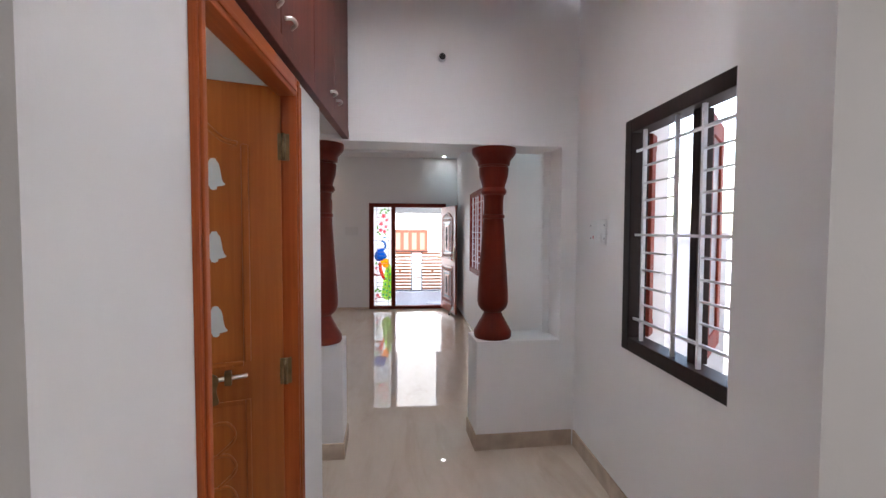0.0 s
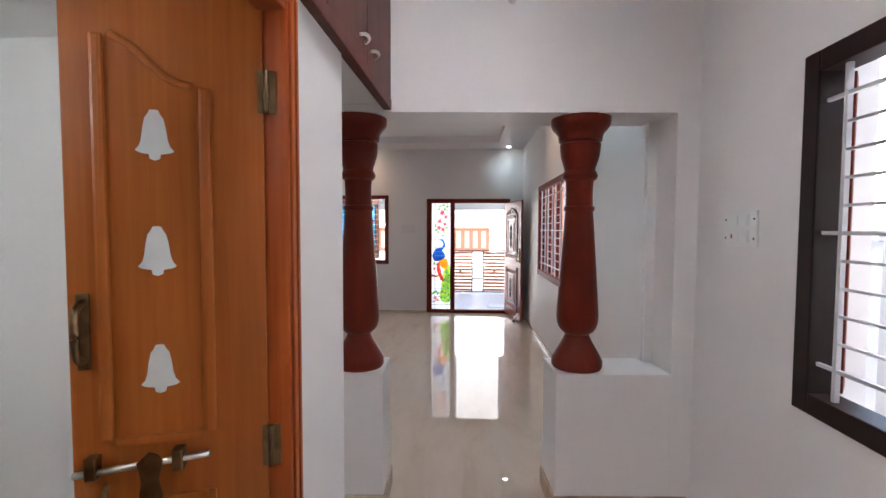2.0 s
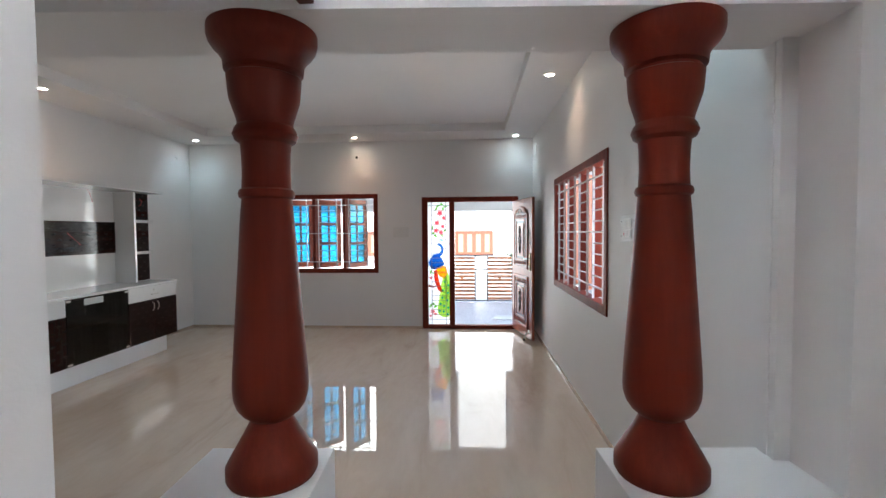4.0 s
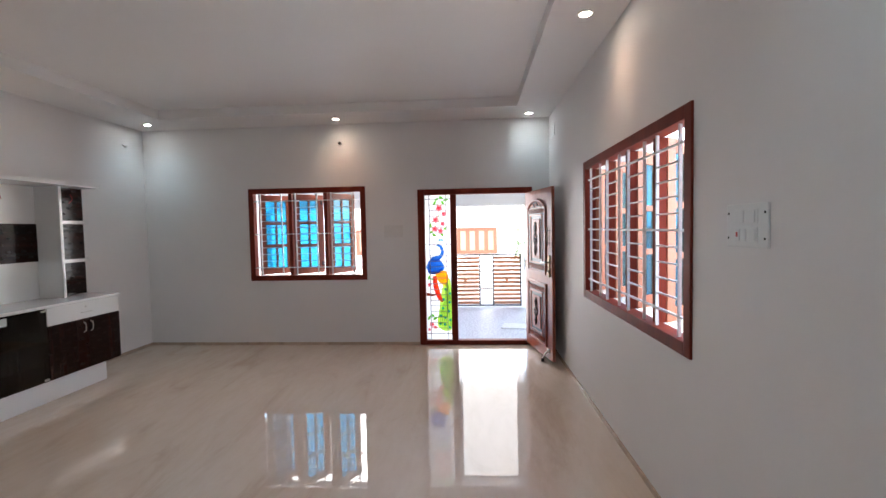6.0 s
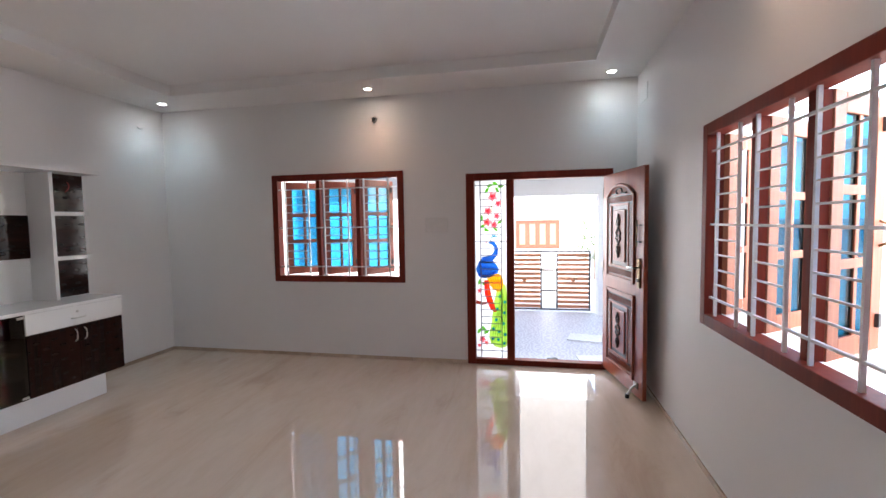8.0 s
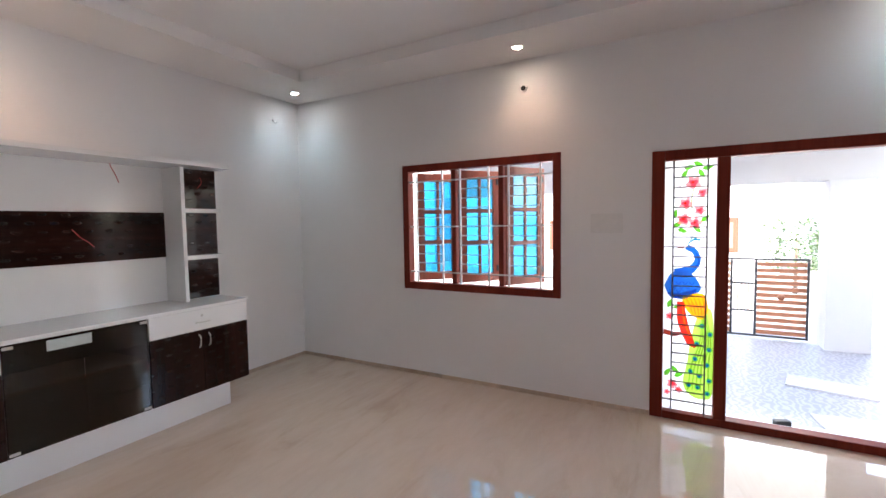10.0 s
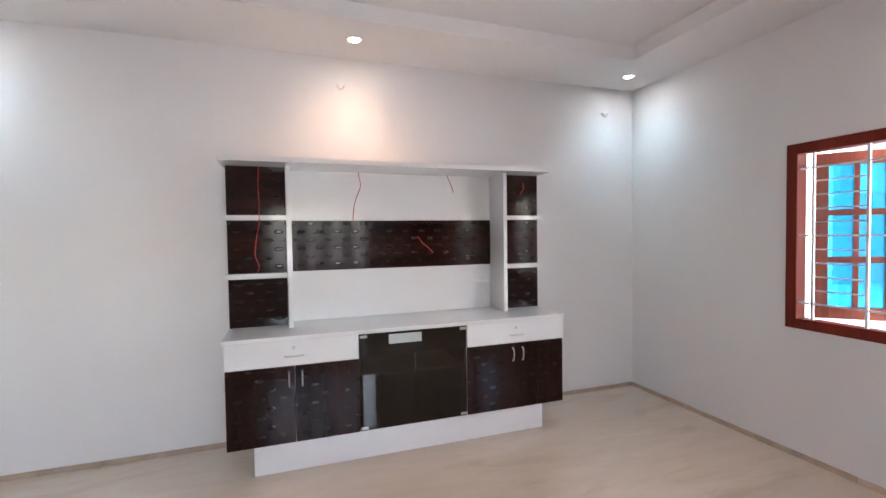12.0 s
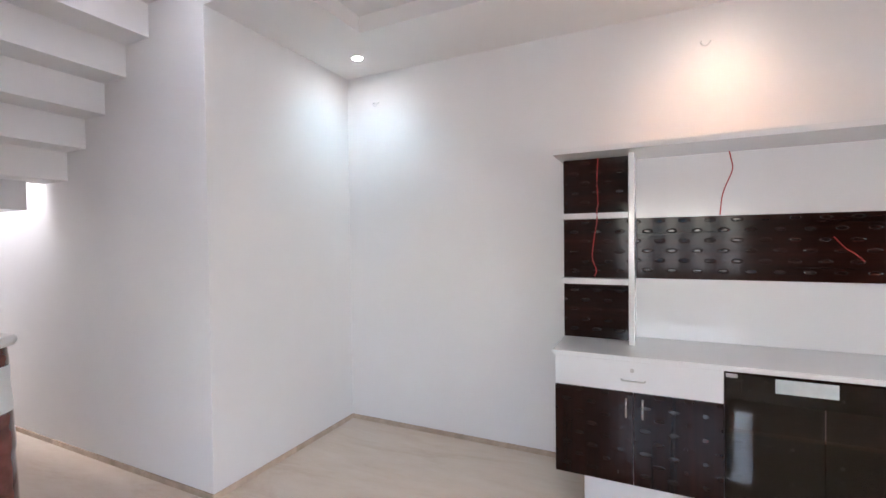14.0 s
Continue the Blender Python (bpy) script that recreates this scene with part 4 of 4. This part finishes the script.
# ---- loft cabinet above the prayer room ----
loft = thing("loft_cabinet", (0.094, 1.80, 2.088), "dark brown laminate loft cabinet with steel handles", "cabinet")
askew(loft)
part("carcass", a_box(-0.45, 0.0, 0.115, -0.002, 2.35, 0.965), M_LOFT, loft)
part("bottom_rail", a_box(-0.02, 0.0, 0.0, 0.022, 2.35, 0.05, bevel=0.004), M_LOFT, loft)
N_D = 5
dw = 2.35 / N_D
for i in range(N_D):
    y0 = dw * i
    d = part("door", a_box(0.0, y0 + 0.002, 0.053, 0.018, y0 + dw - 0.002, 0.96, bevel=0.002), M_LOFT, loft)
    y = y0 + (dw - 0.08 if i % 2 == 1 else 0.08)
    hb = tube(curve_points([(0.018, y - 0.04, 0.12), (0.038, y - 0.02, 0.128), (0.04, y + 0.02, 0.128), (0.018, y + 0.04, 0.12)], 5), 0.007, 8)
    part("handle", hb, M_STEEL, d, "bright steel bow handle")


# ---- television wall unit ----
def bow_handle(points, parent, r=0.005):
    part("handle", tube(curve_points(points, 5), r, 8), M_STEEL, parent, "bright steel bow handle")


XF, XB = -3.62, -4.175


def base_unit(y0, y1, label):
    u = thing("base_cabinet", (XB, y0, 0.175), label, "cabinet", "television unit base cabinets")
    w, d = y1 - y0, XF - XB
    part("body", a_box(0.0, 0.002, 0.0, d - 0.02, w - 0.002, 0.685), M_WHITE, u)
    dr = part("drawer", a_box(d - 0.02, 0.003, 0.517, d, w - 0.003, 0.684, bevel=0.002), M_WHITE, u, "white drawer front")
    c = w * 0.5
    bow_handle([(d, c - 0.06, 0.582), (d + 0.02, c - 0.045, 0.582), (d + 0.022, c + 0.045, 0.582), (d, c + 0.06, 0.582)], dr)
    kn = lathe([(0.011, 0.0), (0.011, 0.004), (0.006, 0.006)], 14)
    lk = part("lock", kn, M_STEEL, dr, "round steel drawer lock")
    lk.matrix_basis = pose(d, c - 0.005, 0.635, 0, 90, 0)
    for k in (0, 1):
        ya, yb = (0.003, c - 0.0015) if k == 0 else (c + 0.0015, w - 0.003)
        dd = part("door", a_box(d - 0.018, ya, 0.003, d + 0.001, yb, 0.513, bevel=0.002), M_LAM_V, u, "glossy dark brown laminate door")
        y = (yb - 0.035) if k == 0 else (ya + 0.045)
        bow_handle([(d, y, 0.375), (d + 0.022, y, 0.395), (d + 0.024, y, 0.46), (d, y, 0.48)], dd)
    return u


base_unit(6.207, 7.055, "low cabinet with white drawer and glossy dark brown doors")
base_unit(7.860, 8.696, "low cabinet with white drawer and glossy dark brown doors")
gc = thing("glass_cabinet", (XB, 7.055, 0.175), "dark brown open cabinet behind two smoked glass doors", "cabinet")
gw, gd = 0.805, XF - XB
part("side_panel", a_box(0.02, 0.002, 0, gd - 0.012, 0.02, 0.685), M_LAM_V, gc)
part("side_panel", a_box(0.02, gw - 0.02, 0, gd - 0.012, gw - 0.002, 0.685), M_LAM_V, gc)
part("back_panel", a_box(0.002, 0.002, 0, 0.02, gw - 0.002, 0.685), M_LAM_V, gc)
part("bottom_panel", a_box(0.02, 0.02, 0, gd - 0.012, gw - 0.02, 0.02), M_LAM_V, gc)
part("shelf", a_box(0.02, 0.02, 0.36, gd - 0.06, gw - 0.02, 0.378), M_SHELF, gc, "dark brown inner shelf")
for k in (0, 1):
    ya, yb = (0.006, gw / 2 - 0.002) if k == 0 else (gw / 2 + 0.002, gw - 0.006)
    gdoor = part("glass_door", a_box(gd - 0.006, ya, 0.012, gd - 0.001, yb, 0.672), M_SMOKE, gc, "smoked glass door")
    gdoor.visible_shadow = False
    yk = ya if k == 0 else yb - 0.05
    for z in (0.012, 0.655):
        part("clip", a_box(gd - 0.009, yk, z, gd + 0.003, yk + 0.05, z + 0.018, bevel=0.002), M_STEEL, gdoor, "bright steel glass clip")
part("paper_label", a_box(gd - 0.0008, 0.21, 0.60, gd + 0.0006, 0.45, 0.668), plain("white_paper", (0.55, 0.58, 0.57), 0.7), gc, "plain white paper label")
tagged(part("worktop", a_box(XB, 6.195, 0.862, XF + 0.012, 8.708, 0.890, bevel=0.003), M_WHITE), "glossy white laminate worktop of the television unit", "worktop")
tagged(part("plinth", a_box(XB, 6.367, FZ, -3.648, 8.519, 0.174, bevel=0.003), M_WHITE), "white laminate plinth under the television unit", "plinth")
tagged(part("top_shelf", a_box(XB, 6.18, 2.046, -3.735, 8.665, 2.079, bevel=0.002), M_WHITE), "white laminate top shelf over the television unit", "shelf")
tv = thing("television_panel", (XB, 6.632, 0.892), "white glossy wall panel with a dark laminate band", "wall panel")
part("backing", a_box(0.0, 0.0, 0.0, 0.03, 1.668, 1.165), M_WHITE, tv)


part("dark_band", a_box(0.03, 0.002, 0.385, 0.044, 1.666, 0.773, bevel=0.001), M_EYE, tv, "glossy dark brown embossed laminate band")


def tower(y0, y1, inner_low):
    """A narrow stack of three dark panels between white shelves; the white upright is on its inner side."""
    t = thing("shelf_tower", (XB, y0, 0.892), "narrow white shelf tower with glossy dark brown back panels", "shelf", "television unit shelf towers")
    w = y1 - y0
    ua, ub = (w - 0.032, w) if not inner_low else (0.0, 0.032)
    part("upright", a_box(0.0, ua, 0.0, 0.30, ub, 1.164, bevel=0.002), M_WHITE, t)
    sa, sb = (0.0, w - 0.034) if not inner_low else (0.034, w)
    part("backing", a_box(0.0, sa + 0.002, 0.0, 0.18, sb - 0.002, 1.164), M_WHITE, t)
    for z0, z1 in ((0.006, 0.356), (0.394, 0.768), (0.808, 1.158)):
        part("back_panel", a_box(0.18, sa + 0.004, z0, 0.198, sb - 0.004, z1, bevel=0.001), M_EYE, t, "glossy dark brown laminate back panel")
    for z in (0.357, 0.769):
        part("shelf", a_box(0.18, sa - 0.002, z, 0.26, sb, z + 0.036, bevel=0.002), M_WHITE, t)
    return t


tower(6.198, 6.632, False)
tower(8.302, 8.686, True)
M_WIRE = plain("red_wire", (0.42, 0.02, 0.02), 0.5)
WX = -3.955


def wire(points, label="thin red electric wire hanging loose"):
    w = part("electric_wire", tube(curve_points(points, 5), 0.0035, 5), M_WIRE)
    tagged(w, label, "wire", "loose wires of the television unit")


wire([(WX, 6.42, 2.052), (WX + 0.02, 6.415, 1.9), (WX + 0.012, 6.42, 1.76), (WX + 0.075, 6.42, 1.715), (WX + 0.075, 6.42, 1.64), (WX + 0.02, 6.40, 1.56), (WX + 0.02, 6.385, 1.42), (WX + 0.03, 6.41, 1.34), (WX + 0.03, 6.40, 1.30)])
wire([(-4.125, 7.142, 2.055), (-4.11, 7.15, 2.0), (-4.10, 7.155, 1.93), (-4.11, 7.11, 1.80), (-4.12, 7.095, 1.67)])
wire([(-4.125, 7.90, 2.055), (-4.10, 7.895, 2.02), (-4.10, 7.92, 1.97), (-4.10, 7.945, 1.90)])
wire([(-4.128, 7.63, 1.53), (-4.10, 7.67, 1.47), (-4.10, 7.71, 1.44), (-4.09, 7.75, 1.395)])
wire([(WX - 0.02, 8.54, 1.98), (WX + 0.01, 8.53, 1.93), (WX, 8.50, 1.88)])


# ---- lamps in the ceiling border ----
def downlight(x, y, warm, watts):
    d = thing("downlight", (x, y, 2.955), "small round recessed ceiling downlight, " + ("warm white, lit" if warm else "cool white, lit"), "ceiling light", "ceiling downlights")
    bm = lathe([(0.036, -0.002), (0.044, -0.008), (0.052, -0.006), (0.054, 0.0)], 28, cap=False)
    part("rim", bm, M_WHITE, d)
    part("lens", lathe([(0.0005, -0.004), (0.037, -0.004), (0.037, -0.001)], 24), M_LED_WARM if warm else M_LED_COOL, d, "glowing lens")
    la = new("downlight_lamp", bpy.data.lights.new("downlight_lamp", "SPOT"))
    la.data.energy, la.data.spot_size, la.data.spot_blend, la.data.shadow_soft_size = watts, radians(125), 1.0, 0.04
    la.data.color = (1.0, 0.62, 0.42) if warm else (0.50, 0.82, 1.0)
    la.matrix_basis = pose(x, y, 2.945)


for x, y, warm, watts in ((-3.84, 9.56, False, 0.65), (-3.81, 7.09, True, 0.80), (-3.84, 4.67, False, 0.65), (-1.36, 9.61, True, 0.65), (1.08, 9.67, False, 0.42), (1.13, 7.12, True, 0.55), (1.12, 4.85, False, 0.95)):
    downlight(x, y, warm, watts)


# ---- switch plates, blank plates, pipe ends and hooks ----
def wall_plate(name, m, w, h, label, category, modules, material):
    p = new(name)
    p.matrix_basis = m
    tagged(p, label, category)
    part("plate", a_box(-w / 2, -0.010, -h / 2, w / 2, -0.001, h / 2, bevel=0.004), material, p)
    for i, (x, z, mw, mh) in enumerate(modules):
        lift = 0.013 if i < 2 else 0.0165
        part("bezel" if i < 2 else "switch", a_box(x - mw / 2, -lift, z - mh / 2, x + mw / 2, -lift + 0.0035, z + mh / 2, bevel=0.0015), M_PLASTIC, p)
    if modules:
        part("indicator", a_box(-0.050, -0.0185, -0.042, -0.040, -0.0163, -0.024, bevel=0.001), M_RED, p, "small red indicator mark")
        for sx in (-1, 1):
            for sz in (-1, 1):
                part("screw", a_box(sx * (w / 2 - 0.014) - 0.004, -0.012, sz * (h / 2 - 0.035) - 0.004, sx * (w / 2 - 0.014) + 0.004, -0.0095, sz * (h / 2 - 0.035) + 0.004), M_BLACK, p, "dark screw hole")
    return p


mods = [(0.0, 0.034, 0.140, 0.058), (0.0, -0.034, 0.140, 0.058), (-0.035, 0.034, 0.055, 0.046), (0.030, 0.034, 0.055, 0.046), (-0.045, -0.034, 0.030, 0.046), (-0.010, -0.034, 0.030, 0.046), (0.040, -0.034, 0.045, 0.046)]
wall_plate("switch_board", DINE @ pose(1.675, 3.90, 1.495, 0, 0, -90), 0.23, 0.15, "white plastic modular switch board on the wall", "switch board", mods, M_PLASTIC)
wall_plate("switch_board", EAST @ pose(0, 1.240, 1.525, 0, 0, -90), 0.245, 0.165, "white plastic modular switch board on the wall", "switch board", mods, M_PLASTIC)
M_COVER = plain("grey_cover_plastic", (0.75, 0.73, 0.72), 0.45, spread=0.05)
wall_plate("blank_plate", pose(-0.705, 9.9, 1.513), 0.25, 0.16, "pale grey blank cover plate on the wall", "cover plate", [], M_COVER)
wall_plate("junction_box", EAST @ pose(0, 5.086, 2.715, 0, 0, -90), 0.25, 0.15, "white plastic junction box high on the wall", "junction box", [], M_PLASTIC)


def pipe_end(name, m):
    p = new(name)
    p.matrix_basis = m
    tagged(p, "dark open pipe end in the white wall", "pipe end")
    part("sleeve", tube([(0, 0.01, 0), (0, -0.03, 0)], 0.026, 16), M_PLASTIC, p)
    # solid near-black plug stands in for the shade inside the open pipe
    part("bore", tube([(0, 0.0, 0), (0, -0.034, 0)], 0.021, 16), M_BORE_SHADE, p, "near-black plug in place of the shade inside the pipe")


pipe_end("pipe_end", pose(-1.397, 9.9, 2.70))
pipe_end("pipe_end", DINE @ BEAM @ pose(0.721, 0, 2.642))
for y, z in ((4.62, 2.693), (7.024, 2.722), (9.553, 2.689)):
    hk = part("wall_hook", tube(curve_points([(-4.175, y - 0.02, z + 0.02), (-4.15, y - 0.025, z), (-4.15, y, z - 0.02), (-4.15, y + 0.025, z), (-4.165, y + 0.028, z + 0.012)], 5), 0.004, 6), M_GRILL)
    tagged(hk, "small white wire hook on the wall", "hook", "wall hooks")

# ---- wrapped bundle under the stairs ----
M_WRAP = plain("film_wrapped_wood", (0.20, 0.05, 0.035), 0.25, spread=0.55, scale=11.0, bumps=0.9, coat=0.8)
wb = thing("wrapped_post", (-2.075, 3.41, FZ), "red-brown wooden post wrapped in clear film with paper labels", "post")
part("post", lathe([(0.15, 0.0), (0.155, 0.02), (0.150, 0.25), (0.143, 0.40), (0.148, 0.44), (0.140, 0.60), (0.136, 0.72), (0.125, 0.80), (0.128, 0.92), (0.12, 1.0)], 20), M_WRAP, wb)
part("cap", lathe([(0.12, 1.0), (0.155, 1.01), (0.162, 1.03), (0.158, 1.052), (0.13, 1.062)], 20), M_PLASTIC, wb, "white rimmed cap")
part("paper_label", lathe([(0.140, 0.645), (0.139, 0.70), (0.130, 0.79), (0.131, 0.90)], 20, cap=False), M_PLASTIC, wb, "white paper band")
bm = bmesh.new()
box(bm, 0.06, 0.06, 0.12, 0.125, 0.125, 0.37, bevel=0.01)
part("paper_tag", bm, M_PLASTIC, wb, "white paper tag")

# ---- outside ----
PZ = -0.30
structure("ground", a_box(-400, 10.13, -0.8, 400, 800, -0.45), M_ROAD, "pale dusty ground and street outside", "ground")
structure("ground_side", a_box(1.95, -400, -0.8, 400, 10.13, -0.45), M_ROAD, "pale dusty ground beside the house", "ground")
structure("ground_back", a_box(-400, -400, -0.8, 1.95, -2.0, -0.45), M_ROAD, "pale dusty ground behind the house", "ground")
structure("porch_floor", a_box(-4.4, 10.13, -0.45, 3.0, 14.2, PZ), M_PORCH, "grey patterned tile porch floor", "porch floor")
structure("door_step", a_box(-0.6, 10.13, PZ, 1.4, 10.48, -0.13, bevel=0.006), plain("pale_granite", (0.62, 0.61, 0.60), 0.3, spread=0.3, scale=60.0), "pale granite step outside the main door", "step")
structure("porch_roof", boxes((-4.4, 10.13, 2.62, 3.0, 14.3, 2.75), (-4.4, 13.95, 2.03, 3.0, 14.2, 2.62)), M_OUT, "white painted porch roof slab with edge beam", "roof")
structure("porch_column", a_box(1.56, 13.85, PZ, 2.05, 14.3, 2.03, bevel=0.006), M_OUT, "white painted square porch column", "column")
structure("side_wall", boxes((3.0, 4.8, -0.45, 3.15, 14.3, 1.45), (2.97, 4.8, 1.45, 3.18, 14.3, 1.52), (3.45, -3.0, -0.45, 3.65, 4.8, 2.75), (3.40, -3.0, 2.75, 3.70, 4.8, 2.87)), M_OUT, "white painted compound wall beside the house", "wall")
gate = thing("gate", (0, 14.22, PZ + 0.03), "black steel gate with orange horizontal boards", "gate")
GX0, GX1, GH = -0.15, 1.46, 1.20
for x in (GX0, 0.49, 0.80, GX1 - 0.03):
    part("post", a_box(x, 0, 0.0, x + 0.03, 0.03, GH, bevel=0.003), M_BLACK, gate)
for z in (0.0, GH - 0.03):
    part("rail", a_box(GX0 + 0.03, 0.003, z, GX1 - 0.03, 0.027, z + 0.03, bevel=0.003), M_BLACK, gate)
for z in (0.38, 0.80):
    part("rail", a_box(0.52, 0.004, z, 0.80, 0.026, z + 0.025, bevel=0.003), M_BLACK, gate)
for k in range(6):
    part("bar", a_box(0.54 + 0.045 * k, 0.01, 0.405, 0.551 + 0.045 * k, 0.022, 0.80), M_GATEWOOD, gate)
for k in range(12):
    z = 0.045 + 0.094 * k
    for x0, x1 in ((GX0 + 0.032, 0.488), (0.832, GX1 - 0.032)):
        part("board", a_box(x0, 0.004, z, x1, 0.026, z + 0.062, bevel=0.003), M_GATEWOOD, gate)
for x in (0.17, 1.13):
    part("rosette", lathe([(0.05, 0.0), (0.045, 0.012), (0.02, 0.02)], 16), M_GATEWOOD, gate, "round wooden rosette").matrix_basis = pose(x, 0.004, 0.62, 90, 0, 0)
tagged(gate, group="street gates")
copy_thing(gate, pose(-1.64, 14.22, PZ + 0.03))


# wood and lattice colours darkened so bright daylight leaves their orange showing
M_FARWOOD = wood("darkened_orange_shutter", (0.09, 0.022, 0.008), (0.15, 0.040, 0.015), "Z", 0.6, 30.0, 0.0)
M_LATTICE = plain("pale_lattice", (0.20, 0.12, 0.085), 0.5)


def house(x0, x1, y0, y1, h, label, wins):
    hs = thing("house", ((x0 + x1) / 2, y0, -0.45), label, "house", "houses across the street")
    cx = (x0 + x1) / 2
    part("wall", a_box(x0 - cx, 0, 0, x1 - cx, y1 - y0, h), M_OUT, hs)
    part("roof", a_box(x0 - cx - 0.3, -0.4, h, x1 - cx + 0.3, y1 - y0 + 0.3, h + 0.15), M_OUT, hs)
    for wx0, wx1, wz0, wz1 in wins:
        wi = part("window", ring(bmesh.new(), wx0 - cx, wz0, wx1 - cx, wz1, 0.07, -0.06, 0.02, 0.004), M_FARWOOD, hs, "orange wooden window")
        n = max(2, round((wx1 - wx0) / 0.5))
        for i in range(n):
            a = wx0 - cx + 0.07 + (wx1 - wx0 - 0.14) * i / n
            b = wx0 - cx + 0.07 + (wx1 - wx0 - 0.14) * (i + 1) / n
            part("frame", ring(bmesh.new(), a, wz0 + 0.07, b, wz1 - 0.07, 0.09, -0.045, 0.0, 0.004), M_FARWOOD, wi)
            part("pane", a_box(a + 0.09, -0.02, wz0 + 0.16, b - 0.09, -0.01, wz1 - 0.16), M_LATTICE, wi, "pale lattice pane")
    return hs


house(-9.0, 2.6, 24.0, 32.0, 6.2, "white two-storey house with an orange wooden window", ((-0.36, 1.45, 0.83, 2.02), (-5.0, -3.2, 0.83, 2.02)))
house(5.0, 14.0, 26.0, 34.0, 5.0, "white house across the street", ((6.0, 7.6, 1.2, 2.5),))
house(-24.0, -11.0, 25.0, 33.0, 6.0, "white house across the street", ((-14.0, -12.4, 1.2, 2.5),))


def shrub(x, y, h, seed):
    t = thing("shrub", (x, y, -0.45), "small green leafy shrub across the street", "shrub")
    r = random.Random(seed)
    part("trunk", lathe([(0.06, 0), (0.045, h * 0.4), (0.02, h * 0.8)], 8), plain("bark", (0.16, 0.11, 0.08), 0.9), t)
    verts, faces = [], []
    for i in range(900):
        a, b = r.uniform(0, 2 * math.pi), r.uniform(-0.8, 1)
        rad = h * 0.38 * (0.5 + 0.5 * r.random()) * (1 + 0.3 * math.sin(3 * a + seed))
        c = Vector((rad * math.cos(a), rad * math.sin(a), h * 0.65 + b * h * 0.38))
        u = Vector((r.uniform(-1, 1), r.uniform(-1, 1), r.uniform(-0.6, 0.6))).normalized() * 0.07
        v = u.cross(Vector((r.uniform(-1, 1), r.uniform(-1, 1), 1))).normalized() * 0.028
        k = len(verts)
        verts += [c - u, c + v, c + u, c - v]
        faces.append((k, k + 1, k + 2, k + 3))
    me = bpy.data.meshes.new("crown")
    me.from_pydata([tuple(q) for q in verts], [], faces)
    me.materials.append(plain("leaf_green", (0.07, 0.12, 0.04), 0.6, spread=0.4))
    cr = new("crown", me)
    cr.parent = t


shrub(2.4, 20.5, 1.9, 1)
shrub(3.4, 21.5, 1.6, 2)

# ---- small things on the porch ----
M_MAT = plain("pale_stone_slab", (0.48, 0.48, 0.47), 0.6, spread=0.2)
for x, y, w, d, turn in ((1.25, 12.15, 0.75, 0.40, -12), (1.20, 11.05, 0.55, 0.42, 8)):
    sl = part("stone_slab", a_box(-w / 2, -d / 2, 0, w / 2, d / 2, 0.02, bevel=0.006), M_MAT)
    sl.matrix_basis = pose(x, y, PZ, 0, 0, turn)
    tagged(sl, "pale loose stone slab lying on the porch floor", "slab", "loose slabs on the porch")
wedge_ob = part("door_wedge", a_box(-0.06, -0.03, 0, 0.06, 0.03, 0.05, bevel=0.015), M_BLACK)
wedge_ob.matrix_basis = pose(0.56, 10.40, -0.13, 0, 0, 25)
tagged(wedge_ob, "small black rubber wedge on the granite step", "wedge")
